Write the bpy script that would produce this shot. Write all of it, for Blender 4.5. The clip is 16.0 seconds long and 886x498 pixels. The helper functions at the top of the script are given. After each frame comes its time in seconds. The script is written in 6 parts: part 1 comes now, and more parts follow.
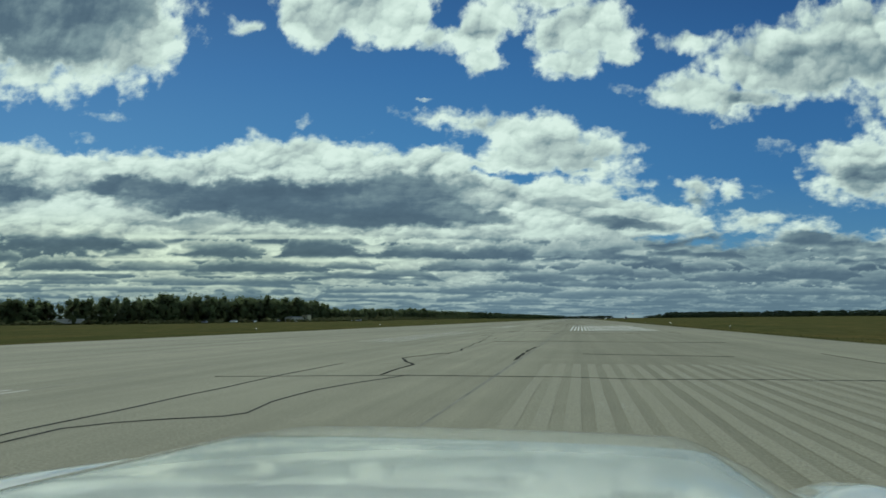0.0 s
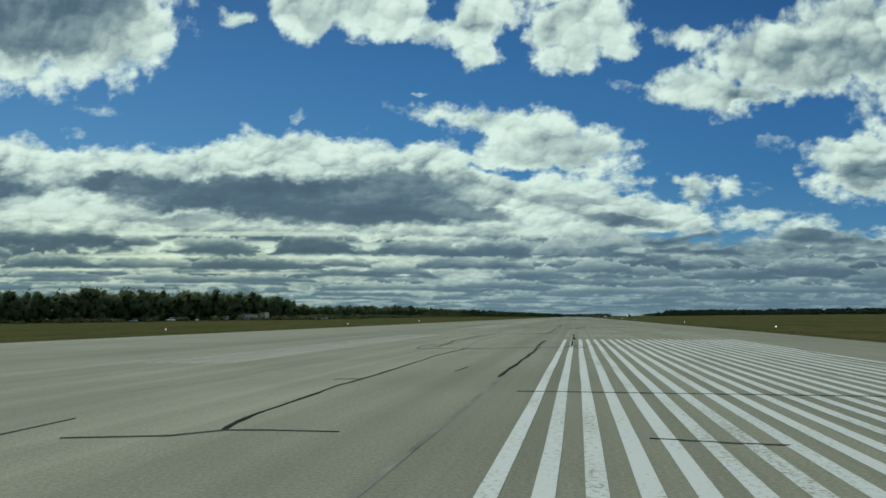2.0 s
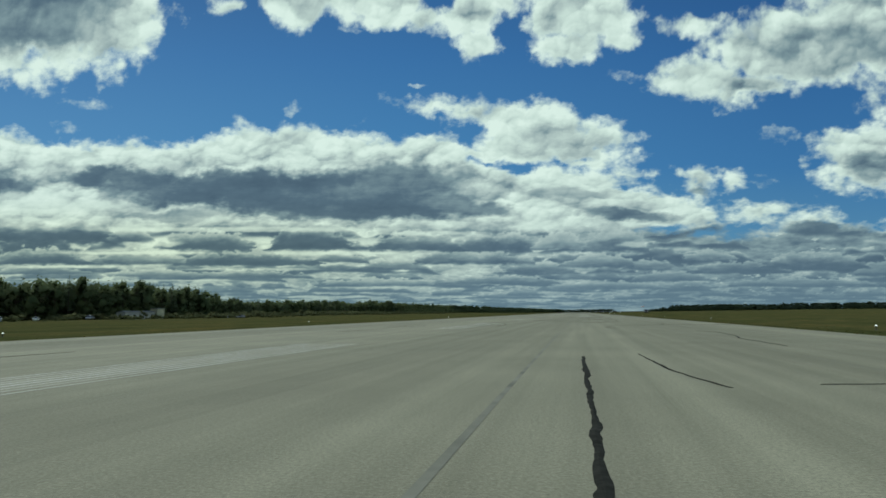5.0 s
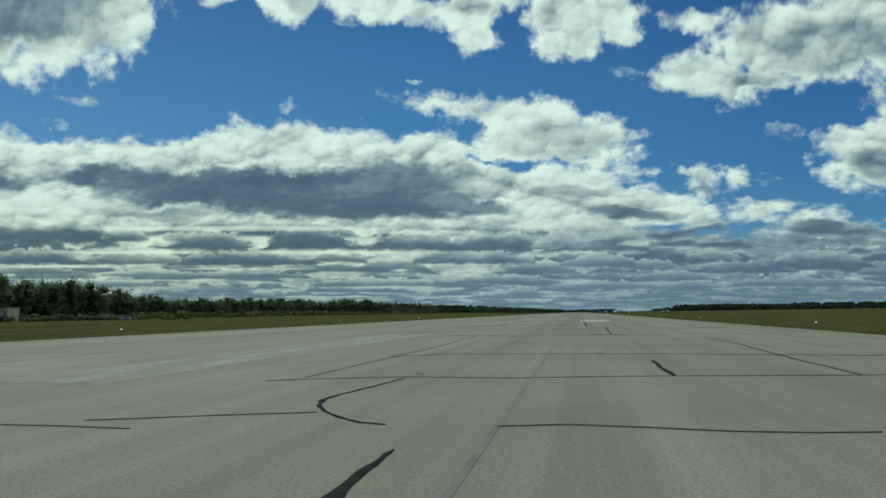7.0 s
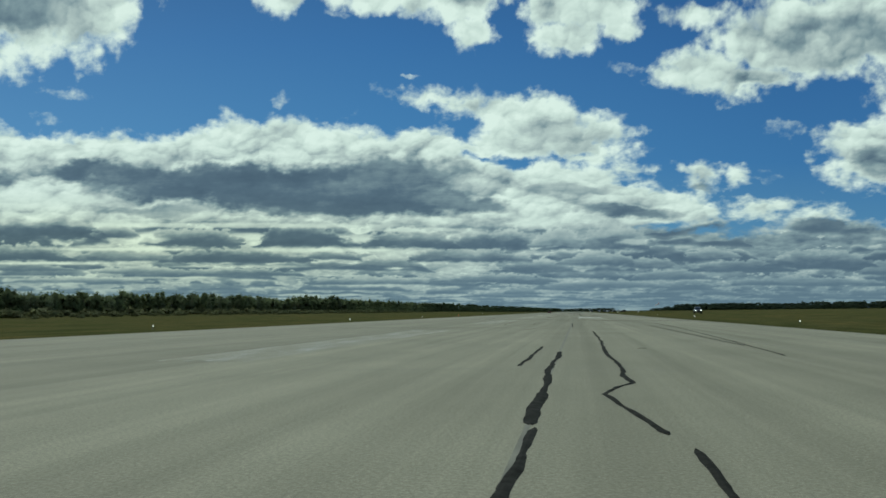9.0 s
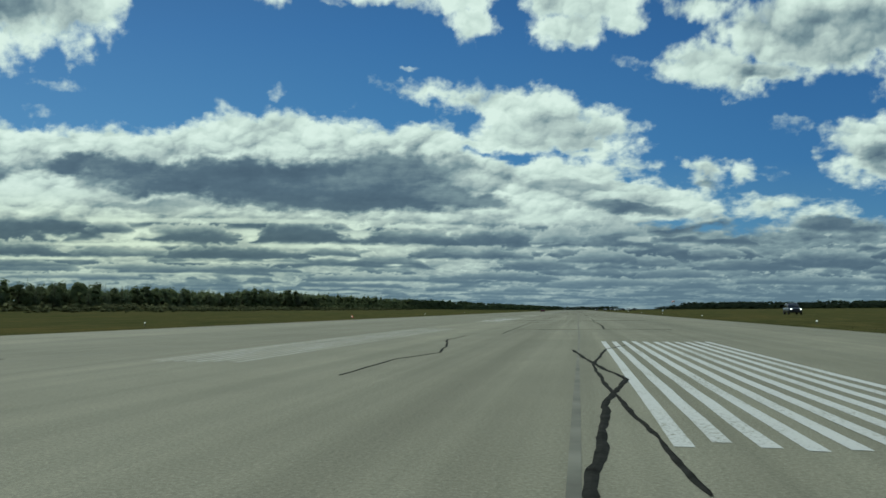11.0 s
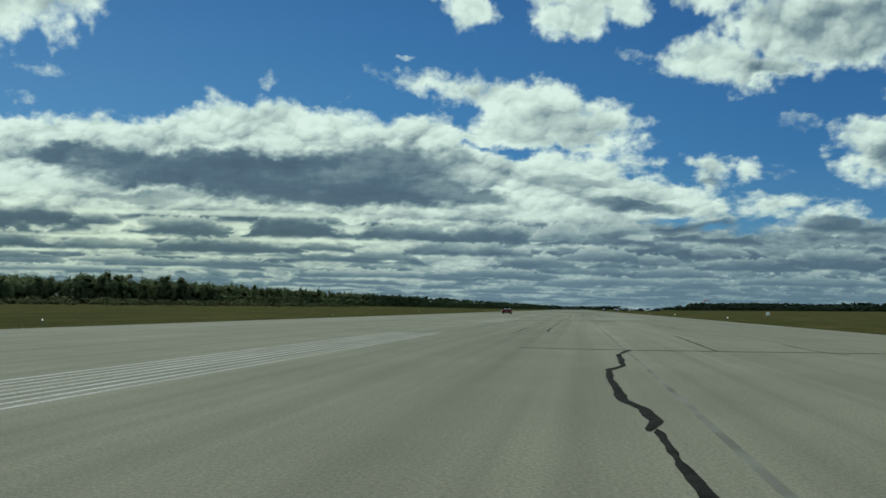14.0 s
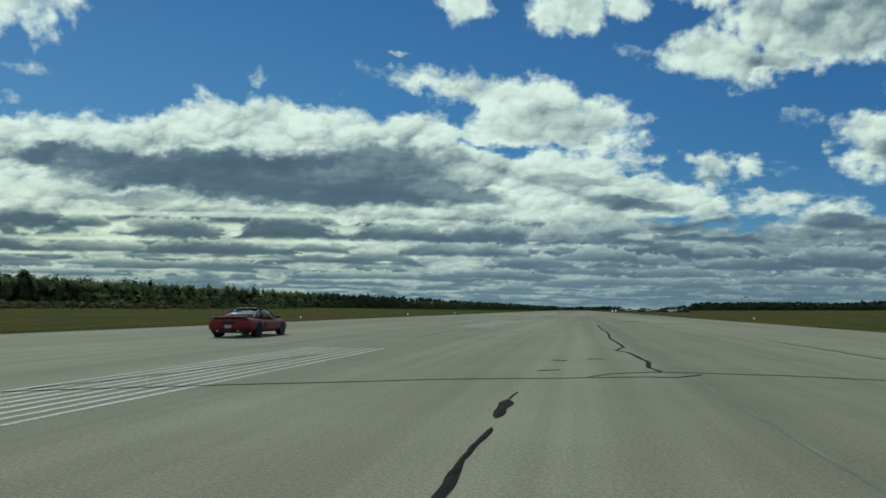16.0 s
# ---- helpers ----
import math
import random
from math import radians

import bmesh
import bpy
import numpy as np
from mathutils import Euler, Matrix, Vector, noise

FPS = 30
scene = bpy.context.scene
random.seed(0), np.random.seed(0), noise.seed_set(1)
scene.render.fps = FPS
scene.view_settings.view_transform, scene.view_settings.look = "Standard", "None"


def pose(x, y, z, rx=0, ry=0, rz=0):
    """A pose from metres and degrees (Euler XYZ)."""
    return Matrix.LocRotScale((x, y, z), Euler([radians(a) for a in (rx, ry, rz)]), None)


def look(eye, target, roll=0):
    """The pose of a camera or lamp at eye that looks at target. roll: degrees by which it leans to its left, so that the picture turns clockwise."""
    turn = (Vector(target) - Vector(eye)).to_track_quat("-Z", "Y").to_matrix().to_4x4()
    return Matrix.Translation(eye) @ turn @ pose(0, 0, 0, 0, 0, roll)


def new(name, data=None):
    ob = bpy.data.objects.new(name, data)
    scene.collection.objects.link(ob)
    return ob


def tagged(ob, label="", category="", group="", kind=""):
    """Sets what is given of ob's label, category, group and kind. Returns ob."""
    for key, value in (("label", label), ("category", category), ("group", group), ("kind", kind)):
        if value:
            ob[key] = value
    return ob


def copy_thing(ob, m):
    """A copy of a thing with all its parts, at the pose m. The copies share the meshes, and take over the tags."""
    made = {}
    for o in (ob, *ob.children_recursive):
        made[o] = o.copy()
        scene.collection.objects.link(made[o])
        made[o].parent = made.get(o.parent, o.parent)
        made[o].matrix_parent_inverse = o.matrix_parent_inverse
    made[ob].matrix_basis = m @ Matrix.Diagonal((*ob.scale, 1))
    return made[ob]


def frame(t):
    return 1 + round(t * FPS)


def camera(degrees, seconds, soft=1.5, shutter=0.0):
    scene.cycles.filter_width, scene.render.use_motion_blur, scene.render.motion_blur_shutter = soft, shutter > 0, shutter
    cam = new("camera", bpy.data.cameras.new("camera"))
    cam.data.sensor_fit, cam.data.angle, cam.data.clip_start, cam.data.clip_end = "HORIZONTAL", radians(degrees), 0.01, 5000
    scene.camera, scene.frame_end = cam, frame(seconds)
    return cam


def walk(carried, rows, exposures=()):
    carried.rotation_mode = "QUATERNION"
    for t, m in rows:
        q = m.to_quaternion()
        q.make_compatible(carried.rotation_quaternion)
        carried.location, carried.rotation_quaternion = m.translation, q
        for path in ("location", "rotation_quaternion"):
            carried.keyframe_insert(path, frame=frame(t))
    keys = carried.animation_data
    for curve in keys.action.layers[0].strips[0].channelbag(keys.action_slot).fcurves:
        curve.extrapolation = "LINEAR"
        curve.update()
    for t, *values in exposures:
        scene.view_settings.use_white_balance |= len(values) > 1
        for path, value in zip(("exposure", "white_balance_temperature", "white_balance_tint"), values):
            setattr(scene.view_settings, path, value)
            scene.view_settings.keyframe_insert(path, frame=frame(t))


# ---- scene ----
# the camera rides down the runway, ever faster
cam = camera(68.0, 16.0, soft=1.6)
PATH = [
    (0.0, pose(-0.008, 0.00, 0.81, 96.094, 0.390, 11.713)),
    (0.5, pose(-0.062, 11.12, 0.81, 96.208, 0.721, 11.820)),
    (1.0, pose(-0.105, 22.64, 0.81, 96.014, 0.742, 11.678)),
    (1.5, pose(-0.156, 34.57, 0.81, 96.007, 0.582, 11.787)),
    (2.0, pose(-0.197, 46.90, 0.81, 95.919, 0.370, 11.496)),
    (2.5, pose(-0.253, 59.61, 0.81, 95.922, 0.513, 11.857)),
    (3.0, pose(-0.297, 72.71, 0.81, 95.873, 0.551, 11.784)),
    (3.5, pose(-0.341, 86.18, 0.81, 95.759, 0.476, 11.633)),
    (4.0, pose(-0.383, 100.02, 0.81, 95.684, 0.543, 11.666)),
    (6.5, pose(-0.591, 174.45, 0.81, 95.561, 0.647, 11.613)),
    (7.0, pose(-0.635, 190.31, 0.81, 95.597, 0.649, 11.707)),
    (7.5, pose(-0.680, 206.48, 0.81, 95.617, 0.701, 11.663)),
    (8.0, pose(-0.722, 222.95, 0.81, 95.573, 0.601, 11.614)),
    (8.5, pose(-0.792, 239.69, 0.81, 95.605, 0.576, 11.599)),
    (9.0, pose(-0.865, 256.71, 0.81, 95.495, 0.482, 11.491)),
    (11.5, pose(-1.293, 345.48, 0.81, 95.277, 0.086, 11.670)),
    (12.0, pose(-1.429, 363.88, 0.81, 95.337, -0.073, 11.674)),
    (12.5, pose(-1.643, 382.46, 0.81, 95.265, -0.199, 11.747)),
    (13.0, pose(-1.826, 401.22, 0.81, 95.204, -0.375, 11.657)),
    (13.5, pose(-1.975, 420.14, 0.81, 95.165, -0.456, 11.608)),
    (14.0, pose(-2.122, 439.19, 0.81, 95.108, -0.524, 11.549)),
    (14.5, pose(-2.261, 458.38, 0.81, 94.946, -0.520, 11.653)),
    (15.0, pose(-2.364, 477.68, 0.81, 95.127, -0.428, 11.533)),
    (15.5, pose(-2.463, 497.08, 0.81, 95.073, -0.357, 11.544)),
    (16.0, pose(-2.567, 516.56, 0.81, 95.237, -0.149, 11.432)),
]
walk(cam, PATH, [(0.0, 0.0, 5870, -4), (16.0, 0.0, 5870, -4)])

# ---------------------------------------------------------------- world and sun
SUN_AZ, SUN_EL = radians(-42), radians(43)          # left of the runway's heading, half high
world = bpy.data.worlds.new("world")
scene.world = world
world.use_nodes = True
wn = world.node_tree
sky = wn.nodes.new("ShaderNodeTexSky")
sky.sky_type = "NISHITA"
sky.sun_disc = False
sky.sun_elevation, sky.sun_rotation = SUN_EL, SUN_AZ
# the broken cumulus goes on overhead and behind: level layer of cloud, seen along each direction
way = wn.nodes.new("ShaderNodeTexCoord")
split = wn.nodes.new("ShaderNodeSeparateXYZ")
rise = wn.nodes.new("ShaderNodeMath")
rise.operation = "ADD"
rise.inputs[1].default_value = 0.22
level = wn.nodes.new("ShaderNodeVectorMath")
level.operation = "DIVIDE"
clumps = wn.nodes.new("ShaderNodeTexNoise")
clumps.inputs["Scale"].default_value, clumps.inputs["Detail"].default_value, clumps.inputs["Roughness"].default_value = 1.6, 6.0, 0.55
gaps = wn.nodes.new("ShaderNodeMapRange")
gaps.interpolation_type = "SMOOTHSTEP"
gaps.inputs["From Min"].default_value, gaps.inputs["From Max"].default_value = 0.44, 0.58
tone = wn.nodes.new("ShaderNodeMapRange")
tone.inputs["From Min"].default_value, tone.inputs["From Max"].default_value = 0.45, 0.75
tone.inputs["To Min"].default_value, tone.inputs["To Max"].default_value = 6.0, 2.6
grey = wn.nodes.new("ShaderNodeVectorMath")
grey.operation = "SCALE"
grey.inputs[0].default_value = (1.0, 1.03, 0.98)
cloudy = wn.nodes.new("ShaderNodeMix")
cloudy.data_type = "RGBA"
wn.links.new(way.outputs["Generated"], split.inputs[0])
wn.links.new(split.outputs["Z"], rise.inputs[0])
wn.links.new(way.outputs["Generated"], level.inputs[0])
wn.links.new(rise.outputs[0], level.inputs[1])
wn.links.new(level.outputs[0], clumps.inputs["Vector"])
wn.links.new(clumps.outputs["Fac"], gaps.inputs["Value"])
wn.links.new(clumps.outputs["Fac"], tone.inputs["Value"])
wn.links.new(tone.outputs[0], grey.inputs["Scale"])
wn.links.new(gaps.outputs["Result"], cloudy.inputs[0])
wn.links.new(sky.outputs[0], cloudy.inputs[6])
wn.links.new(grey.outputs[0], cloudy.inputs[7])
wn.links.new(cloudy.outputs[2], wn.nodes["Background"].inputs[0])
wn.nodes["Background"].inputs[1].default_value = 0.125
sun = new("sun", bpy.data.lights.new("sun", "SUN"))
sun.data.energy, sun.data.angle, sun.data.color = 2.6, radians(0.53), (1.0, 0.95, 0.86)
sun_way = Vector((math.sin(SUN_AZ) * math.cos(SUN_EL), math.cos(SUN_AZ) * math.cos(SUN_EL), math.sin(SUN_EL)))
sun.matrix_world = look(sun_way * 60, (0, 0, 0))

RUN_LEFT, RUN_RIGHT = -20.1, 8.4                     # pavement edges
RUN_START, RUN_END = -60.0, 1450.0
rng = random.Random(7)


# ---------------------------------------------------------------- materials
def material(name):
    m = bpy.data.materials.new(name)
    m.use_nodes = True
    return m, m.node_tree, m.node_tree.nodes["Principled BSDF"]


def node(t, kind, **inputs):
    n = t.nodes.new(kind)
    for key, value in inputs.items():
        if isinstance(value, bpy.types.NodeSocket):
            t.links.new(value, n.inputs[key])
        else:
            n.inputs[key].default_value = value
    return n


def mapped(t, scale, source="Object"):
    c = t.nodes.new("ShaderNodeTexCoord")
    m = t.nodes.new("ShaderNodeMapping")
    t.links.new(c.outputs[source], m.inputs["Vector"])
    m.inputs["Scale"].default_value = scale
    return m.outputs[0]


def noise_of(t, vector, scale, detail=4.0, rough=0.55):
    n = node(t, "ShaderNodeTexNoise", Vector=vector, Scale=scale, Detail=detail, Roughness=rough)
    return n.outputs["Fac"]


def ramp(t, value, *stops):
    r = t.nodes.new("ShaderNodeValToRGB")
    while len(r.color_ramp.elements) < len(stops):
        r.color_ramp.elements.new(0.5)
    for e, (at, c) in zip(r.color_ramp.elements, stops):
        e.position = at
        e.color = (c, c, c, 1) if isinstance(c, (int, float)) else (*c, 1)
    t.links.new(value, r.inputs[0])
    return r.outputs[0]


def mix(t, fac, a, b, how="MIX"):
    m = t.nodes.new("ShaderNodeMix")
    m.data_type, m.blend_type = "RGBA", how
    for socket, value in zip((m.inputs[0], m.inputs[6], m.inputs[7]), (fac, a, b)):
        if isinstance(value, bpy.types.NodeSocket):
            t.links.new(value, socket)
        elif isinstance(value, (int, float)):
            socket.default_value = value
        else:
            socket.default_value = (*value, 1)
    return m.outputs[2]


def maths(t, how, a, b=0.0, c=0.0, clamp=False):
    m = t.nodes.new("ShaderNodeMath")
    m.operation, m.use_clamp = how, clamp
    for socket, value in zip(m.inputs, (a, b, c)):
        if isinstance(value, bpy.types.NodeSocket):
            t.links.new(value, socket)
        else:
            socket.default_value = value
    return m.outputs[0]


def smooth(t, value, low, high):
    m = t.nodes.new("ShaderNodeMapRange")
    m.interpolation_type = "SMOOTHSTEP"
    t.links.new(value, m.inputs["Value"])
    m.inputs["From Min"].default_value, m.inputs["From Max"].default_value = low, high
    return m.outputs["Result"]


def bump(t, bsdf, height, strength, distance):
    b = node(t, "ShaderNodeBump", Height=height, Strength=strength, Distance=distance)
    t.links.new(b.outputs[0], bsdf.inputs["Normal"])


def plain(name, colour, rough=0.5, metal=0.0, grain=0.12, size=8.0, coat=0.0):
    """A surface of one colour with soft mottling and slight unevenness."""
    m, t, b = material(name)
    n = noise_of(t, mapped(t, (1, 1, 1)), size, 5)
    dark = tuple(c * (1 - grain) for c in colour)
    light = tuple(min(1, c * (1 + grain)) for c in colour)
    t.links.new(ramp(t, n, (0.3, dark), (0.7, light)), b.inputs["Base Color"])
    b.inputs["Roughness"].default_value, b.inputs["Metallic"].default_value = rough, metal
    b.inputs["Coat Weight"].default_value = coat
    b.inputs["Specular IOR Level"].default_value = 0.12 if max(colour) < 0.03 else (0.2 if rough > 0.5 else 0.5)
    b.inputs["Coat Roughness"].default_value = 0.03
    b.inputs["Coat IOR"].default_value = 1.5 if colour[1] > 0.7 else 1.4
    return m


def asphalt():
    """Old pale asphalt: stone grain, patches, streaks along the run."""
    m, t, b = material("weathered_asphalt")
    flat = mapped(t, (1, 1, 1))
    stones = noise_of(t, flat, 38, 5, 0.8)
    patches = noise_of(t, flat, 0.35, 6, 0.6)
    streaks = noise_of(t, mapped(t, (1.1, 0.012, 1)), 2.0, 5, 0.6)
    wide = noise_of(t, mapped(t, (0.25, 0.01, 1)), 1.0, 3, 0.5)
    grit = noise_of(t, flat, 120, 3, 0.75)
    base = ramp(t, stones, (0.28, (0.132, 0.126, 0.090)), (0.5, (0.207, 0.199, 0.141)), (0.72, (0.297, 0.286, 0.206)))
    base = mix(t, 0.8, base, ramp(t, grit, (0.28, 0.60), (0.45, 0.95), (0.62, 1.08), (0.78, 1.75)), "MULTIPLY")
    chips = node(t, "ShaderNodeTexVoronoi", Vector=flat, Scale=17.0)
    rare = smooth(t, maths(t, "ADD", chips.outputs["Distance"], maths(t, "MULTIPLY", grit, 0.1)), 0.17, 0.11)
    base = mix(t, maths(t, "MULTIPLY", rare, 0.55), base, mix(t, chips.outputs["Color"], (0.05, 0.05, 0.038), (0.34, 0.335, 0.26)))
    base = mix(t, 0.55, base, ramp(t, patches, (0.3, 0.80), (0.7, 1.14)), "MULTIPLY")
    base = mix(t, 0.75, base, ramp(t, streaks, (0.34, 0.82), (0.66, 1.14)), "MULTIPLY")
    base = mix(t, 0.8, base, ramp(t, wide, (0.35, 0.84), (0.65, 1.14)), "MULTIPLY")
    t.links.new(base, b.inputs["Base Color"])
    b.inputs["Roughness"].default_value = 0.92
    b.inputs["Specular IOR Level"].default_value = 0.08
    bump(t, b, grit, 0.22, 0.004)
    return m


def tar():
    m, t, b = material("crack_sealing_tar")
    n = noise_of(t, mapped(t, (1, 1, 1)), 9, 5)
    t.links.new(ramp(t, n, (0.3, (0.012, 0.012, 0.010)), (0.75, (0.034, 0.034, 0.029))), b.inputs["Base Color"])
    b.inputs["Roughness"].default_value = 1.0
    b.inputs["Specular IOR Level"].default_value = 0.03
    return m


def paint(name, colour, worn, gloss=0.5):
    """Road paint, worn through to the asphalt in specks and patches."""
    m, t, b = material(name)
    flat = mapped(t, (1, 1, 1))
    specks = noise_of(t, flat, 26, 4, 0.7)
    areas = noise_of(t, mapped(t, (1, 0.25, 1)), 1.7, 4)
    left = maths(t, "ADD", specks, maths(t, "MULTIPLY", areas, 0.6))
    keep = smooth(t, left, worn - 0.10, worn + 0.12)
    asphalt_colour = ramp(t, noise_of(t, flat, 55, 3, 0.7), (0.28, (0.148, 0.142, 0.101)), (0.72, (0.286, 0.275, 0.197)))
    t.links.new(mix(t, keep, asphalt_colour, colour), b.inputs["Base Color"])
    b.inputs["Roughness"].default_value = 0.7 if gloss > 0.2 else 0.92
    b.inputs["Specular IOR Level"].default_value = gloss
    return m


def grass_ground():
    m, t, b = material("dry_grass_ground")
    flat = mapped(t, (1, 1, 1))
    fine = noise_of(t, flat, 6.0, 5, 0.7)
    mid = noise_of(t, mapped(t, (0.16, 0.05, 1)), 1.0, 6, 0.65)
    colour = ramp(t, fine, (0.25, (0.038, 0.040, 0.017)), (0.55, (0.070, 0.067, 0.028)), (0.8, (0.113, 0.096, 0.039)))
    colour = mix(t, 0.8, colour, ramp(t, mid, (0.34, (0.66, 0.84, 0.70)), (0.5, (0.98, 1.02, 0.95)), (0.66, (1.28, 1.12, 0.98))), "MULTIPLY")
    patchy = noise_of(t, mapped(t, (0.9, 0.22, 1)), 1.0, 5, 0.65)
    colour = mix(t, 0.9, colour, ramp(t, patchy, (0.32, (0.66, 0.74, 0.62)), (0.5, (1.0, 1.0, 1.0)), (0.68, (1.42, 1.25, 1.1))), "MULTIPLY")
    t.links.new(colour, b.inputs["Base Color"])
    b.inputs["Roughness"].default_value = 1.0
    b.inputs["Specular IOR Level"].default_value = 0.0
    bump(t, b, fine, 0.6, 0.15)
    return m


def leafy(name, dark, light, vary=0.25):
    """Foliage whose tone differs from clump to clump and tree to tree."""
    m, t, b = material(name)
    g = t.nodes.new("ShaderNodeNewGeometry")
    o = t.nodes.new("ShaderNodeObjectInfo")
    colour = mix(t, g.outputs["Random Per Island"], dark, light)
    tree = ramp(t, o.outputs["Random"], (0.0, 1 - vary), (1.0, 1 + vary))
    colour = mix(t, 1.0, colour, tree, "MULTIPLY")
    t.links.new(colour, b.inputs["Base Color"])
    through_leaf = node(t, "ShaderNodeBsdfTranslucent", Color=colour)
    both = node(t, "ShaderNodeMixShader", Fac=0.44)
    t.links.new(b.outputs[0], both.inputs[1])
    t.links.new(through_leaf.outputs[0], both.inputs[2])
    t.links.new(both.outputs[0], t.nodes["Material Output"].inputs["Surface"])
    b.inputs["Roughness"].default_value = 0.9
    b.inputs["Specular IOR Level"].default_value = 0.03
    return m


def glow(name, colour, strength):
    m, t, b = material(name)
    b.inputs["Base Color"].default_value = (*colour, 1)
    b.inputs["Emission Color"].default_value = (*colour, 1)
    b.inputs["Emission Strength"].default_value = strength
    b.inputs["Roughness"].default_value = 0.1
    return m


def dark_glass(name, tint=(0.012, 0.016, 0.018)):
    m, t, b = material(name)
    b.inputs["Base Color"].default_value = (*tint, 1)
    b.inputs["Roughness"].default_value = 0.04
    b.inputs["Coat Weight"].default_value = 0.5
    return m


ASPHALT, TAR, GRASS = asphalt(), tar(), grass_ground()
PAINT_FRESH = paint("white_road_paint", (0.47, 0.47, 0.42), 0.68)
PAINT_WORN = paint("worn_white_road_paint", (0.37, 0.37, 0.325), 0.78)
PAINT_DUST = paint("dull_film_of_road_paint", (0.365, 0.368, 0.325), 0.86, 0.12)
PAINT_FAINT = paint("faded_bluish_road_paint", (0.272, 0.298, 0.284), 0.90, 0.12)
PAINT_GHOST = paint("nearly_vanished_road_paint", (0.310, 0.316, 0.280), 0.99, 0.12)
TAR_WORN = plain("thin_greyed_tar", (0.042, 0.042, 0.034), 0.95, 0.0, 0.45, 2.5)
SEAM = plain("dark_paving_seam", (0.148, 0.145, 0.112), 0.9, 0.0, 0.35, 1.5)
BARK = plain("bark", (0.07, 0.055, 0.04), 0.9, size=6)
SPRUCE = leafy("spruce_needles", (0.086, 0.108, 0.060), (0.102, 0.124, 0.066))
LEAVES = leafy("late_summer_leaves", (0.090, 0.118, 0.054), (0.110, 0.130, 0.058), 0.35)
SCRUB = leafy("scrub_leaves", (0.088, 0.098, 0.044), (0.112, 0.118, 0.052))
BLADES = leafy("grass_blades", (0.045, 0.048, 0.016), (0.11, 0.095, 0.035))
WHITE_METAL = plain("weathered_white_cladding", (0.33, 0.33, 0.29), 0.8, size=2.0)
GREY_METAL = plain("grey_sheet_metal", (0.20, 0.205, 0.20), 0.85, 0.0, size=3.0)
BLACK_PLASTIC = plain("black_plastic", (0.018, 0.018, 0.019), 0.5, size=20)
RUBBER = plain("tyre_rubber", (0.016, 0.016, 0.016), 0.8, size=30)
RIM = plain("dark_alloy", (0.020, 0.020, 0.021), 0.5, 0.3, size=12)
DARK_METAL = plain("dull_olive_metal", (0.07, 0.07, 0.05), 0.7, 0.0, size=15)
STEEL = plain("galvanised_steel", (0.36, 0.36, 0.35), 0.4, 0.7, size=15)
WHITE_LAMP = glow("lit_runway_lens", (1.0, 0.98, 0.9), 1.5)
HEADLAMP = glow("lit_headlamp", (1.0, 0.94, 0.80), 3.5)
GLASS = dark_glass("tinted_car_glass")
RED_PAINT = plain("red_car_paint", (0.12, 0.006, 0.010), 0.55, 0.0, 0.06, 3.0, coat=0.35)
WHITE_PAINT = plain("white_car_paint", (0.86, 0.88, 0.80), 0.05, 0.0, 0.02, 2.0, coat=1.0)
DARK_PAINT = plain("dark_car_paint", (0.022, 0.024, 0.028), 0.3, 0.2, 0.06, 3.0, coat=0.8)
SILVER_PAINT = plain("silver_car_paint", (0.30, 0.31, 0.32), 0.35, 0.5, 0.06, 3.0, coat=0.6)
RED_LENS = plain("red_tail_lens", (0.16, 0.004, 0.006), 0.15, size=10)
PLATE = plain("pale_plate", (0.55, 0.55, 0.53), 0.5, size=20)
DULL_PLATE = plain("dusty_plate", (0.30, 0.30, 0.29), 0.6, size=20)
CONE_ORANGE = plain("orange_plastic", (0.62, 0.12, 0.02), 0.5, size=12)


